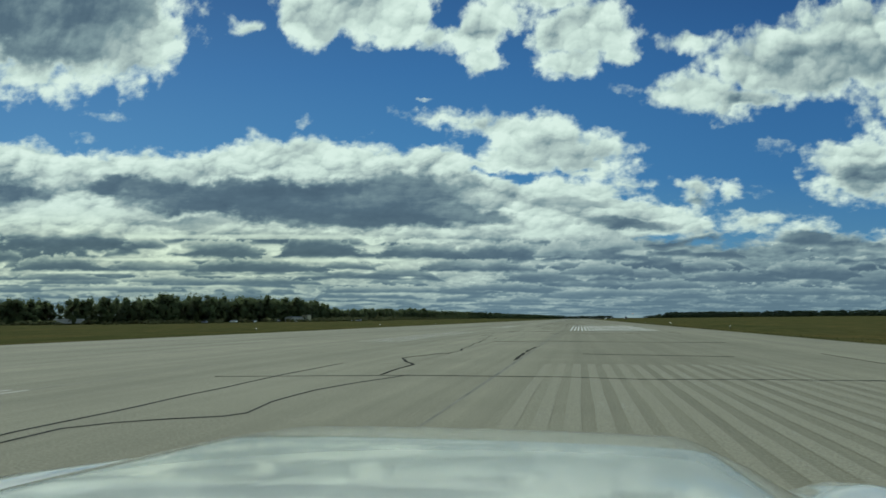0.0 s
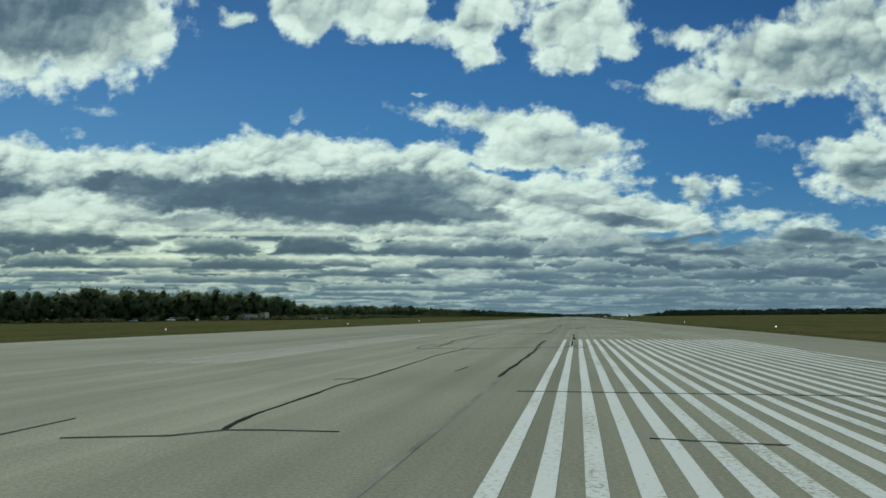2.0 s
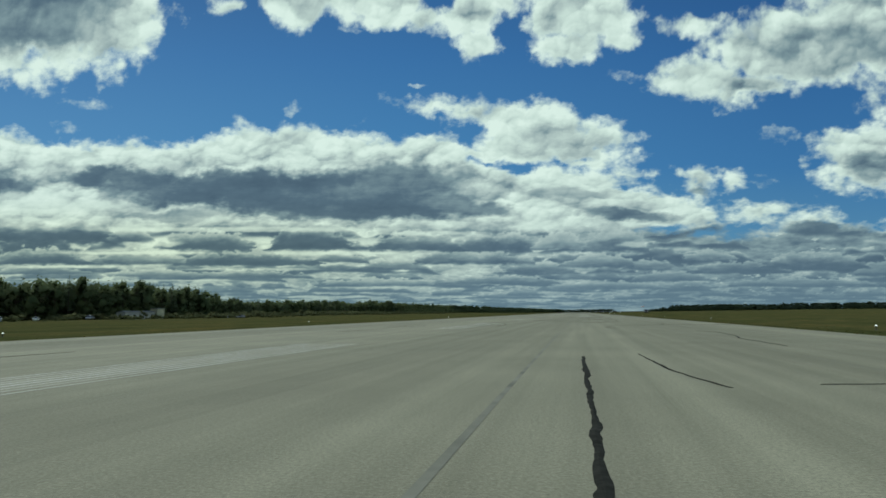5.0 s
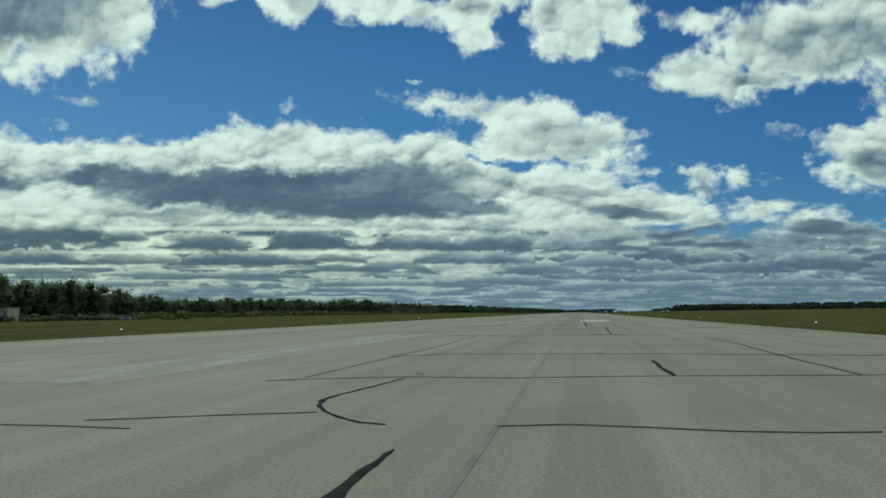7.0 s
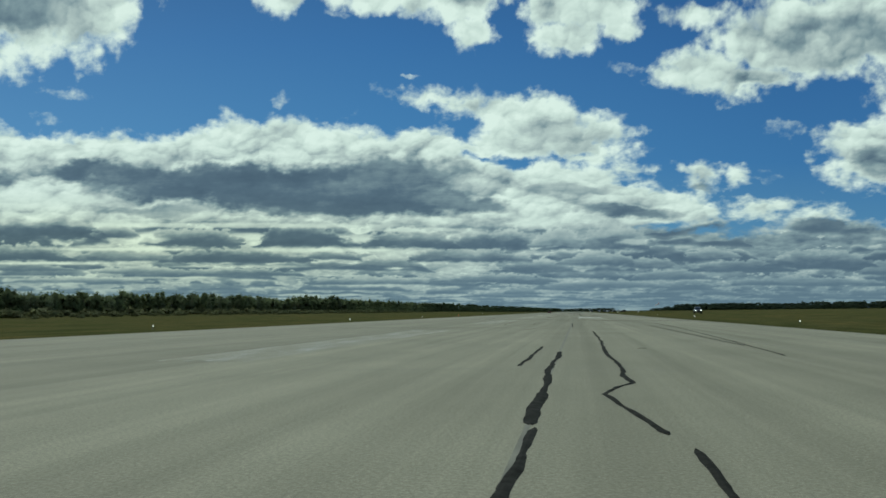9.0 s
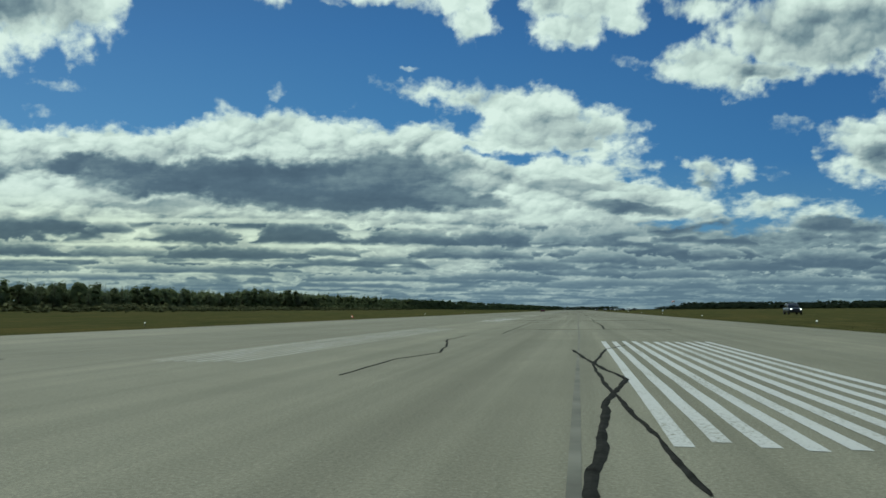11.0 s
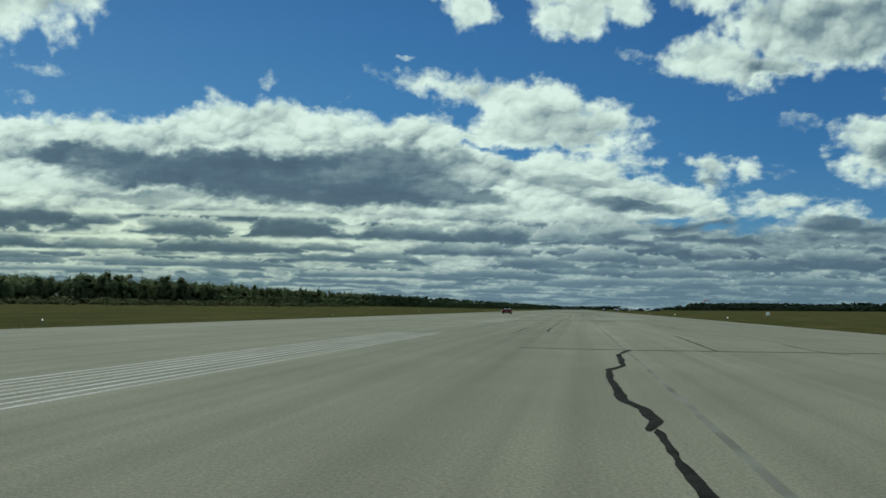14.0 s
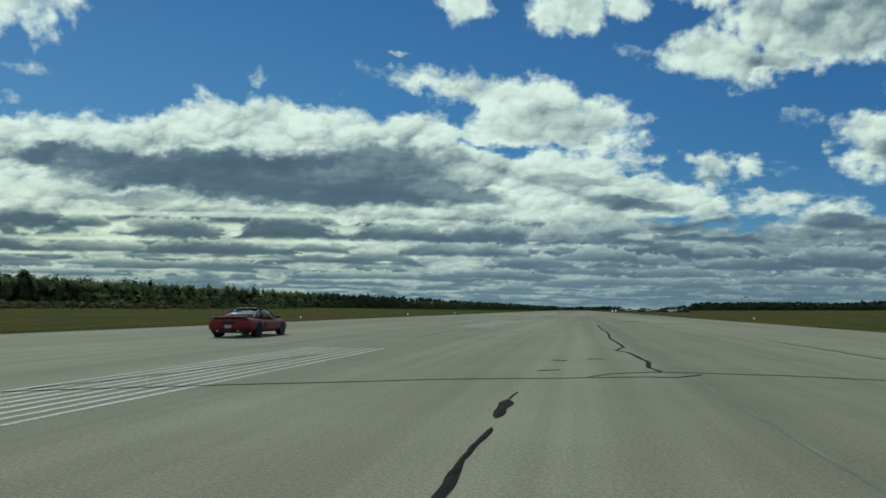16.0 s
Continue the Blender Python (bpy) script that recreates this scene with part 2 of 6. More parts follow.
# ---------------------------------------------------------------- sky
def sky_material():
    """A backdrop of broken cumulus: blue gaps, sunlit crowns, grey bases."""
    m, t, b = material("cloudy_sky")
    t.nodes.remove(b)

    def field(name):
        a = t.nodes.new("ShaderNodeAttribute")
        a.attribute_name = name
        return a

    cover, shade, high = field("cloud_cover").outputs["Fac"], field("cloud_depth").outputs["Fac"], field("height").outputs["Fac"]
    where = field("drift").outputs["Vector"]
    fray = noise_of(t, where, 9.0, 6, 0.62)
    wisps = noise_of(t, where, 3.2, 7, 0.58)
    alpha = smooth(t, maths(t, "ADD", cover, maths(t, "MULTIPLY_ADD", fray, 0.7, -0.35)), -0.18, 0.72)
    grey = maths(t, "ADD", shade, maths(t, "MULTIPLY_ADD", wisps, 0.16, -0.08))
    grey = maths(t, "ADD", grey, maths(t, "MULTIPLY_ADD", fray, 0.10, -0.05))
    cloud = ramp(t, grey, (0.0, (0.79, 0.84, 0.745)), (0.20, (0.64, 0.70, 0.625)), (0.42, (0.44, 0.49, 0.465)), (0.64, (0.232, 0.292, 0.312)), (0.84, (0.108, 0.152, 0.196)), (1.0, (0.066, 0.098, 0.140)))
    warm = maths(t, "MULTIPLY", smooth(t, field("sunward").outputs["Fac"], 0.25, 0.75), smooth(t, high, 2.2, 1.0))
    cloud = mix(t, warm, cloud, mix(t, 1.0, cloud, (1.04, 1.01, 0.88), "MULTIPLY"))
    haze = smooth(t, high, 1.0, 0.1)
    cloud = mix(t, maths(t, "MULTIPLY", haze, 0.58), cloud, (0.160, 0.225, 0.272))
    blue = ramp(t, maths(t, "MULTIPLY", high, 0.16), (0.0, (0.30, 0.43, 0.50)), (0.20, (0.15, 0.31, 0.46)), (0.42, (0.085, 0.220, 0.43)), (0.75, (0.058, 0.158, 0.36)), (1.0, (0.044, 0.116, 0.285)))
    blue = mix(t, 1.0, blue, ramp(t, field("sunward").outputs["Fac"], (0.0, (0.72, 0.77, 0.84)), (0.5, (1.0, 1.0, 1.0)), (1.0, (1.45, 1.24, 1.12))), "MULTIPLY")
    e = node(t, "ShaderNodeEmission", Color=mix(t, alpha, blue, cloud), Strength=1.0)
    t.links.new(e.outputs[0], t.nodes["Material Output"].inputs["Surface"])
    return m


# A chart of the sky as it stands over the middle of the runway: x to the right, y down, horizon near 5.5.
CHART_EYE = Vector((-0.72, 223.0, 0.81))
CHART_TURN = pose(0, 0, 0, 95.573, 0.601, 11.614).to_3x3().inverted()
CHART_HORIZON = 5.52
# upper edge of the great bank of cloud: chart x, chart y
BANK_TOP = [(-9, 2.2), (0, 2.30), (1.0, 2.52), (2.6, 2.45), (3.5, 2.48), (4.2, 2.18), (5.0, 2.24), (6.0, 2.33), (6.9, 2.36),
            (7.4, 2.15), (8.1, 2.5), (8.9, 2.85), (10.2, 2.92), (11.3, 3.05), (11.75, 3.35), (12.0, 3.55), (12.7, 3.72), (12.95, 3.98),
            (13.2, 4.0), (13.9, 3.92), (14.6, 3.80), (15.8, 4.0), (18, 3.5), (26, 3.2)]
# single clouds: x, y, half width, half height
HIGH_CLOUDS = [(0.2, -0.35, 2.55, 1.80), (1.7, 0.15, 0.95, 1.1), (-2.5, -0.6, 2.6, 2.0), (5.0, -0.4, 0.9, 0.75), (6.0, -0.55, 1.4, 0.75), (6.9, -0.2, 0.75, 0.55), (3.7, -0.15, 0.45, 0.25), (7.6, 0.15, 0.48, 0.36), (8.25, 0.0, 0.62, 0.55),
               (8.35, 0.62, 0.36, 0.38), (8.9, -0.3, 0.5, 0.40), (9.75, 0.1, 0.55, 0.55), (10.4, 0.0, 0.85, 0.75), (10.1, 0.68, 0.68, 0.45), (10.9, 0.5, 0.42, 0.28), (9.4, -0.9, 1.4, 0.6), (12.25, 0.32, 0.75, 0.26), (14.4, 0.72, 1.75, 0.76),
               (13.3, 1.45, 0.85, 0.5), (13.6, 0.85, 0.9, 0.6), (12.5, 1.28, 0.95, 0.38), (15.6, 0.3, 1.6, 1.1), (17.5, 1.2, 2.2, 1.3), (15.5, 2.75, 1.05, 0.7), (17.0, 2.6, 1.6, 1.2)]
MIDDLE_CLOUDS = [(7.1, 1.78, 0.46, 0.15), (7.75, 1.84, 0.6, 0.17), (8.3, 1.92, 0.65, 0.26), (9.0, 2.10, 0.75, 0.40), (9.45, 2.02, 0.5, 0.32), (9.7, 2.28, 0.95, 0.46), (10.2, 2.50, 0.8, 0.38), (10.55, 2.68, 0.6, 0.20), (9.2, 2.58, 1.0, 0.40),
                 (8.5, 2.75, 0.7, 0.28), (10.4, 2.8, 0.8, 0.2), (7.7, 2.32, 0.55, 0.22), (11.1, 3.04, 0.7, 0.12), (12.35, 3.18, 0.36, 0.20), (13.1, 3.2, 0.22, 0.14), (13.4, 3.72, 0.52, 0.18)]
WISPS = [(5.0, 1.78, 0.16, 0.12), (1.25, 1.73, 0.34, 0.07), (0.9, 2.12, 0.2, 0.07), (13.9, 2.35, 0.36, 0.13), (13.65, 3.15, 0.22, 0.16), (11.2, 1.25, 0.3, 0.1), (6.05, 0.3, 0.18, 0.06), (7.4, 1.38, 0.12, 0.03)]
BLUE_GAPS = [(7.5, 2.05, 0.45, 0.09), (8.15, 2.24, 0.35, 0.09), (9.2, 2.88, 0.30, 0.08), (8.5, 2.86, 0.25, 0.06), (11.2, 3.24, 0.36, 0.10), (11.8, 4.02, 0.75, 0.15), (12.5, 4.15, 0.6, 0.13), (12.0, 4.36, 0.3, 0.06),
             (14.1, 1.65, 0.5, 0.12), (11.5, 3.34, 0.4, 0.08)]
# dark bases of the great bank: x, y, half width, half height, depth
DARK_BASES = [(-0.6, 3.2, 1.0, 0.32, 0.75), (1.75, 3.10, 1.0, 0.22, 0.85), (3.2, 3.30, 1.6, 0.36, 0.80), (5.0, 3.36, 2.2, 0.44, 0.88), (7.0, 3.28, 1.5, 0.50, 0.72), (6.6, 3.66, 2.2, 0.26, 0.86),
              (8.2, 3.66, 0.95, 0.18, 0.70), (2.9, 3.78, 1.0, 0.10, 0.5), (11.1, 3.78, 0.9, 0.13, 0.62), (10.1, 3.38, 0.9, 0.12, 0.38), (15.2, 4.22, 1.3, 0.20, 0.80), (14.6, 4.02, 0.6, 0.14, 0.6), (12.4, 3.35, 0.3, 0.10, 0.45)]
# low flat clouds: x, y, half width, half height, depth
LOW_BASES = [(0.55, 4.12, 1.25, 0.20, 1.0), (2.1, 4.20, 0.45, 0.08, 0.8), (5.4, 4.27, 0.78, 0.13, 1.05), (3.5, 4.32, 0.9, 0.09, 0.9), (7.3, 4.33, 0.9, 0.09, 0.9), (8.8, 4.34, 0.9, 0.09, 0.9),
             (0.5, 4.59, 0.9, 0.08, 0.95), (2.3, 4.61, 0.9, 0.06, 0.8), (4.2, 4.62, 1.4, 0.07, 0.95), (5.9, 4.58, 0.5, 0.05, 0.8), (6.9, 4.72, 0.6, 0.05, 0.8), (9.9, 4.33, 0.5, 0.09, 0.6),
             (10.9, 4.32, 0.6, 0.12, 0.75), (8.3, 4.60, 1.1, 0.07, 0.85), (9.5, 4.77, 0.7, 0.06, 0.8), (10.6, 4.66, 0.7, 0.07, 0.75), (11.5, 4.72, 0.5, 0.05, 0.7)]
HORIZON_BASES = [(0.5, 4.80, 0.9, 0.04, 0.8), (2.6, 4.85, 0.9, 0.035, 0.7), (4.3, 4.88, 1.1, 0.04, 0.85), (8.8, 4.98, 1.1, 0.045, 0.8), (11.9, 4.92, 0.7, 0.05, 0.75), (13.2, 4.77, 0.9, 0.06, 0.8),
                 (14.5, 4.66, 1.0, 0.08, 0.8), (14.3, 5.02, 1.4, 0.04, 0.75), (10.8, 5.08, 1.1, 0.04, 0.75), (6.6, 5.02, 1.1, 0.04, 0.75), (1.5, 5.02, 1.3, 0.03, 0.7), (16.0, 4.8, 0.8, 0.08, 0.7),
                 (-1.0, 4.4, 0.8, 0.12, 0.8), (-1.5, 4.8, 1.0, 0.05, 0.8), (12.6, 4.55, 0.5, 0.05, 0.6)]
# greyer hearts of the high clouds: x, y, half width, half height, depth
GREY_HEARTS = [(-0.1, -0.50, 2.6, 1.75, 0.60), (-2.6, -0.6, 2.4, 1.9, 0.5), (15.0, 0.75, 1.6, 0.6, 0.28), (10.2, 0.5, 0.9, 0.6, 0.10), (15.8, 2.95, 0.9, 0.5, 0.42), (9.8, 2.45, 1.1, 0.4, 0.18),
               (13.6, 1.35, 0.9, 0.35, 0.20), (17.3, 1.6, 1.6, 1.0, 0.4), (8.6, 0.3, 0.5, 0.4, 0.15), (5.6, -0.4, 1.2, 0.5, 0.15)]

# sunlit breaks under the banks: x, y, half width, half height
LIT_BREAKS = [(0.9, 3.62, 1.5, 0.16), (0.2, 3.42, 0.7, 0.10), (4.0, 4.03, 3.2, 0.05), (7.6, 4.10, 1.0, 0.05), (2.6, 4.28, 0.5, 0.07), (4.4, 4.22, 0.3, 0.08), (6.4, 4.24, 0.3, 0.10),
              (2.2, 4.45, 1.5, 0.035), (5.9, 4.46, 1.4, 0.04), (1.0, 4.70, 1.3, 0.03), (4.2, 4.75, 1.4, 0.03), (2.8, 4.95, 1.3, 0.02), (9.6, 3.95, 0.5, 0.12), (11.3, 4.3, 0.4, 0.06), (0.6, 4.93, 0.8, 0.02)]


def gradient_noise(u, v, table):
    """Smooth noise about 0.5 at any places."""
    iu, iv = np.floor(u).astype(int), np.floor(v).astype(int)
    fu, fv = u - iu, v - iv

    def corner(i, j):
        turn = table[(iu + i) & 255, (iv + j) & 255]
        return np.cos(turn) * (fu - i) + np.sin(turn) * (fv - j)

    su, sv = fu * fu * fu * (fu * (6 * fu - 15) + 10), fv * fv * fv * (fv * (6 * fv - 15) + 10)
    one = corner(0, 0) * (1 - su) + corner(1, 0) * su
    two = corner(0, 1) * (1 - su) + corner(1, 1) * su
    return 0.5 + 0.72 * (one * (1 - sv) + two * sv)


def heaped(u, v, seed, octaves, rough):
    """Noise of many sizes about 0.5."""
    table = np.random.RandomState(seed).rand(256, 256) * 2 * math.pi
    total, weight, size = 0.0, 0.0, 1.0
    for k in range(octaves):
        total = total + size * gradient_noise(u + 31.7 * k, v + 17.3 * k, table)
        weight += size
        size *= rough
        u, v = u * 2.03, v * 2.03
    return total / weight


def puffs(u, v, seed):
    """Round heads side by side, as on a cauliflower: 1 at the middle of each, 0 in the creases."""
    rnd = np.random.RandomState(seed)
    jx, jy = rnd.rand(128, 128), rnd.rand(128, 128)
    iu, iv = np.floor(u).astype(int), np.floor(v).astype(int)
    best = np.full(u.shape, 9.0)
    for di in (-1, 0, 1):
        for dj in (-1, 0, 1):
            a, b = (iu + di) & 127, (iv + dj) & 127
            best = np.minimum(best, (iu + di + jx[a, b] - u) ** 2 + (iv + dj + jy[a, b] - v) ** 2)
    return np.clip(1 - best, 0, 1)


def eased(value, low, high):
    k = np.clip((value - low) / (high - low), 0, 1)
    return k * k * (3 - 2 * k)


def build_sky():
    azimuths = np.radians(np.arange(-57, 33.01, 0.100))
    heights = np.radians(np.arange(-0.3, 29.0, 0.056))
    az, el = np.meshgrid(azimuths, heights)
    shape = az.shape
    base = np.interp(np.degrees(az), (-20, 5), (1090.0, 1560.0))           # the clouds' height over the land
    far = np.minimum(4900.0, base / np.maximum(np.sin(el), 1e-3))
    far = far - 160 * np.exp(-((4900.0 - far) / 260.0) ** 2)               # no crease where the two meet
    at = np.stack((np.sin(az) * np.cos(el) * far, np.cos(az) * np.cos(el) * far, np.sin(el) * far), -1).reshape(-1, 3)
    turned = (at - np.array(CHART_EYE)) @ np.array(CHART_TURN).T
    zoom = 7.84 / math.tan(radians(34))
    deep = np.maximum(-turned[:, 2], 0.25 * np.linalg.norm(turned, axis=1))
    cx = (7.84 + zoom * turned[:, 0] / deep).reshape(shape)
    cy = (4.41 - zoom * turned[:, 1] / deep).reshape(shape)
    lift = np.maximum(CHART_HORIZON - cy, 0.06)
    u, v = 0.62 * cx + 20, 3.4 * np.log(lift + 1.1) + 20                   # flattens with distance

    # ragged outlines: the chart is stirred a little
    calm = np.clip(lift / 2.5, 0.10, 1.0)
    stir_x, stir_y = heaped(u * 1.5, v * 1.5, 1, 6, 0.6) - 0.5, heaped(u * 1.5, v * 1.5, 2, 6, 0.6) - 0.5
    px, py = cx + 0.9 * np.sqrt(calm) * stir_x, cy + 0.6 * calm * stir_y

    def ovals(table, rate=2.3):
        best = np.full(shape, -3.0)
        for x, y, w, h, *_ in table:
            r = np.sqrt(((px - x) / w) ** 2 + ((py - y) / h) ** 2)
            best = np.maximum(best, (1 - r) * min(1.0, max(0.12, 1.7 * min(w, h))) * rate)
        return best

    # heads of cloud at three sizes, warped so that none is a plain round; lit from the sun's side
    wx, wy = cx + 0.55 * calm * stir_x, cy + 0.45 * calm * stir_y
    pu, pv = 1.45 * wx + 7, 8.5 * np.log(np.maximum(CHART_HORIZON - wy, 0.05) + 1.0) + 50
    heads, lit_side = np.zeros(shape), np.zeros(shape)
    for k, (scale, weight) in enumerate(((1.0, 0.56), (2.1, 0.31), (4.3, 0.14), (8.5, 0.06))):
        here = puffs(pu * scale, pv * scale, 60 + k)
        sunward = puffs((pu - 0.12 / scale) * scale, (pv + 0.24 / scale) * scale, 60 + k)
        heads += weight * here
        lit_side += weight * (here - sunward)
    rough = heaped(u * 1.5, v * 1.5, 4, 7, 0.58)
    fine = heaped(u * 5.0, v * 5.0, 5, 6, 0.62)

    tops = np.array(BANK_TOP)
    bank = (py - np.interp(px, tops[:, 0], tops[:, 1])) * 3.4 + 0.15
    high, middle = ovals(HIGH_CLOUDS), ovals(MIDDLE_CLOUDS)
    cover = np.clip(np.maximum(np.maximum(bank, high - 0.25), middle - 0.1), -2.6, 1.9)
    cover -= np.clip(cover + 0.6, 0, 3) * np.clip(ovals(BLUE_GAPS) + 0.45, 0, 1)
    cover = cover + 2.0 * (rough - 0.5) + 1.1 * (fine - 0.5) + 1.1 * (heads - 0.62)
    cover = np.maximum(cover, np.minimum(1.5 * ovals(WISPS), 0.02) + 0.9 * (rough - 0.5) + 0.8 * (fine - 0.5))

    # the upper clouds: white where thin or turned to the sun, greyer where thick
    thick = eased(cover, 0.1, 2.2)
    depth = 0.21 + 0.20 * thick - 0.95 * lit_side + 0.55 * (0.62 - heads) + 0.55 * (0.5 - rough) + 0.25 * (0.5 - fine)
    depth = depth * (0.25 + 0.75 * eased(cover, 0.0, 0.9))
    tear_x, tear_y = heaped(2.3 * cx + 40, 8.5 * np.log(lift + 0.25) + 40, 6, 6, 0.6) - 0.5, heaped(3.0 * cx + 40, 11 * np.log(lift + 0.25) + 40, 7, 6, 0.6) - 0.5
    streak = heaped(0.55 * cx + 0.15 * cy + 9, 3.6 * cy + 9, 8, 5, 0.6) - 0.5    # drawn-out bands under the bases
    for x, y, w, h, dark in DARK_BASES:
        r = np.sqrt(((px + 0.55 * tear_x * min(1.0, w) - x) / w) ** 2 + ((py + 0.9 * h * tear_y - y) / h) ** 2)
        a = eased(r, 1.18, 0.52) * (cover > 0)
        depth = depth * (1 - a) + a * np.clip(dark + 0.13 + 0.45 * streak + 0.25 * (0.62 - heads) - 0.25 * lit_side + 0.3 * (0.5 - rough), 0.1, 1.1)
    for x, y, w, h, dark in GREY_HEARTS:
        r = np.sqrt(((px - x) / w) ** 2 + ((py - y) / h) ** 2)
        a = dark * eased(r, 1.05, 0.6) * eased(cover, 0.3, 1.2)
        depth = depth * (1 - a) + a * (1.12 + 0.9 * (0.5 - rough) + 0.3 * (0.5 - fine))

    # rows of far clouds, each flat and dark beneath and heaped, pale and sunlit above; the near hide the far
    cut = int(np.argmax(lift.min(axis=1) > 2.0)) or shape[0]
    cx_all, lift_all, depth_all = cx, lift, depth
    cx, cy, lift, rough, lit_side, tear_x, tear_y, depth, stir_y = (f[:cut] for f in (cx, cy, lift, rough, lit_side, tear_x, tear_y, depth, stir_y))
    veil = np.clip((cx - 7.0) / 4.5, 0, 1)                                   # the air is thicker away from the sun
    deck = 0.33 + 0.14 * veil + 1.0 * (0.5 - rough) + 0.5 * (0.5 - fine[:cut]) - 0.6 * lit_side
    for k in range(13, -1, -1):
        row = 1.40 * 0.80 ** k
        gap = 0.25 * row + 0.012
        size = row + 0.30
        seed = 50 + k
        line = row + 0.9 * gap * (heaped(0.45 * cx / size + 3.7 * k, 0.5 * cx, seed + 40, 2, 0.5) - 0.5)
        long = heaped(cx * 0.65 / size + 9.1 * k, 0.30 * (lift - row) / gap + 5.3 * k, seed, 4, 0.55)
        knobs = heaped(cx * 2.8 / size, 1.6 * (lift - row) / gap, seed + 20, 5, 0.62)
        tall = gap * 2.3 * np.clip((long - 0.44) / 0.14, 0, 1) * np.clip(3.0 * knobs - 0.6, 0.05, 2) + 1e-4
        rise = (lift - line + 0.30 * gap * (knobs - 0.5)) / tall
        inside = eased(rise * tall / gap, -0.22, 0.14) * eased((1.0 - rise) * tall / gap, 0.0, 0.24)
        shade = 0.98 - 0.92 * np.clip(rise, 0, 1) ** 1.0 + 0.7 * (0.5 - knobs) + 0.5 * (0.5 - rough) - 0.3 * lit_side
        deck = deck * (1 - inside) + inside * shade
    for x, y, w, h, dark in sorted(LOW_BASES + HORIZON_BASES, key=lambda c: -c[1]):
        qx, qy = cx + 0.8 * w * tear_x, cy + 1.5 * h * tear_y
        knobs = heaped(cx * 1.5 / (h + 0.22) + 3.1 * x, 0.5 * (cy - y) / h, 90, 5, 0.62)
        top = np.sqrt(np.clip(1 - ((qx - x) / w) ** 2, 0, 1)) * 4.0 * (0.25 + 1.5 * knobs) + 1e-3
        rise = (y + 0.75 * h - qy) / h
        inside = eased(rise, -0.45, 0.35) * eased(top - rise, 0.0, 0.8)
        shade = dark * (1.10 - 0.90 * np.clip(rise / top, 0, 1) ** 1.3) + 0.4 * (0.5 - knobs) + 0.4 * (0.5 - rough) - 0.25 * lit_side
        deck = deck * (1 - inside) + inside * shade
    lit = np.ones(cx.shape)
    for x, y, w, h in LIT_BREAKS:
        r = np.sqrt(((cx + 0.6 * tear_x - x) / w) ** 2 + ((cy + 1.6 * h * tear_y - y) / h) ** 2)
        lit *= 1 - 0.65 * eased(r, 1.25, 0.4)
    low = eased(1.60 - lift + 0.5 * stir_y, -0.10, 0.25)
    depth = depth * (0.2 + 0.8 * lit)
    deck = deck * (1 - 0.25 * veil) + 0.17 * veil + 0.04
    depth = depth * (1 - low) + low * deck * (0.25 + 0.75 * lit)
    depth_all[:cut] = depth
    cx, lift, depth = cx_all, lift_all, depth_all
    depth += 0.10 * np.clip((cx - 9.5) / 3, 0, 1)
    depth = np.where(depth < 0.7, depth, 0.7 + 0.28 * (1 - np.exp(-(depth - 0.7) / 0.28)))

    i = np.arange(shape[0] * shape[1]).reshape(shape)
    faces = np.stack((i[:-1, :-1], i[1:, :-1], i[1:, 1:], i[:-1, 1:]), -1).reshape(-1, 4)
    me = bpy.data.meshes.new("sky_backdrop")
    me.vertices.add(len(at))
    me.vertices.foreach_set("co", at.astype(np.float32).ravel())
    me.loops.add(faces.size)
    me.loops.foreach_set("vertex_index", faces.astype(np.int32).ravel())
    me.polygons.add(len(faces))
    me.polygons.foreach_set("loop_start", np.arange(0, faces.size, 4, dtype=np.int32))
    me.update(calc_edges=True)
    drift = np.stack((u, v, np.zeros(shape)), -1)
    for name, values in (("cloud_cover", cover), ("cloud_depth", np.clip(depth, 0, 1.2)), ("height", lift), ("sunward", np.clip((14.0 - cx) / 14.0, 0, 1))):
        me.attributes.new(name, "FLOAT", "POINT").data.foreach_set("value", values.astype(np.float32).ravel())
    me.attributes.new("drift", "FLOAT_VECTOR", "POINT").data.foreach_set("vector", drift.astype(np.float32).ravel())
    me.materials.append(sky_material())
    return tagged(new("backdrop", me), "blue sky with broken white and grey cumulus", "sky", kind="structure")


build_sky()


# ---------------------------------------------------------------- building helpers
def link_mesh(name, verts, faces, mat, parent=None, smooth_faces=False, normals=None):
    me = bpy.data.meshes.new(name)
    me.from_pydata(verts, [], faces)
    if smooth_faces:
        me.shade_smooth()
    if normals:
        me.shade_smooth()
        me.normals_split_custom_set_from_vertices(normals)
    me.materials.append(mat)
    ob = new(name, me)
    ob.parent = parent
    return ob


def rounded_crown(verts, height):
    """Normals pointing out of a crown's middle, so that it is lit as one soft mass."""
    return [(Vector((x, y, 0.7 * (z - 0.35 * height))).normalized() + Vector((0, 0, 0.15))).normalized().to_tuple() for x, y, z in verts]


def part(name, bm, mat, parent=None, label="", rounded=False):
    """Links a bmesh as one mesh object under a thing or a part."""
    bmesh.ops.recalc_face_normals(bm, faces=bm.faces)
    me = bpy.data.meshes.new(name)
    bm.to_mesh(me)
    bm.free()
    if rounded:
        me.shade_smooth()
    me.materials.append(mat)
    ob = new(name, me)
    ob.parent = parent
    if label:
        ob["label"] = label
    return ob


def thing(name, x, y, z, turn, label, category, group=""):
    ob = tagged(new(name), label, category, group)
    ob.matrix_world = pose(x, y, z, 0, 0, turn)
    return ob


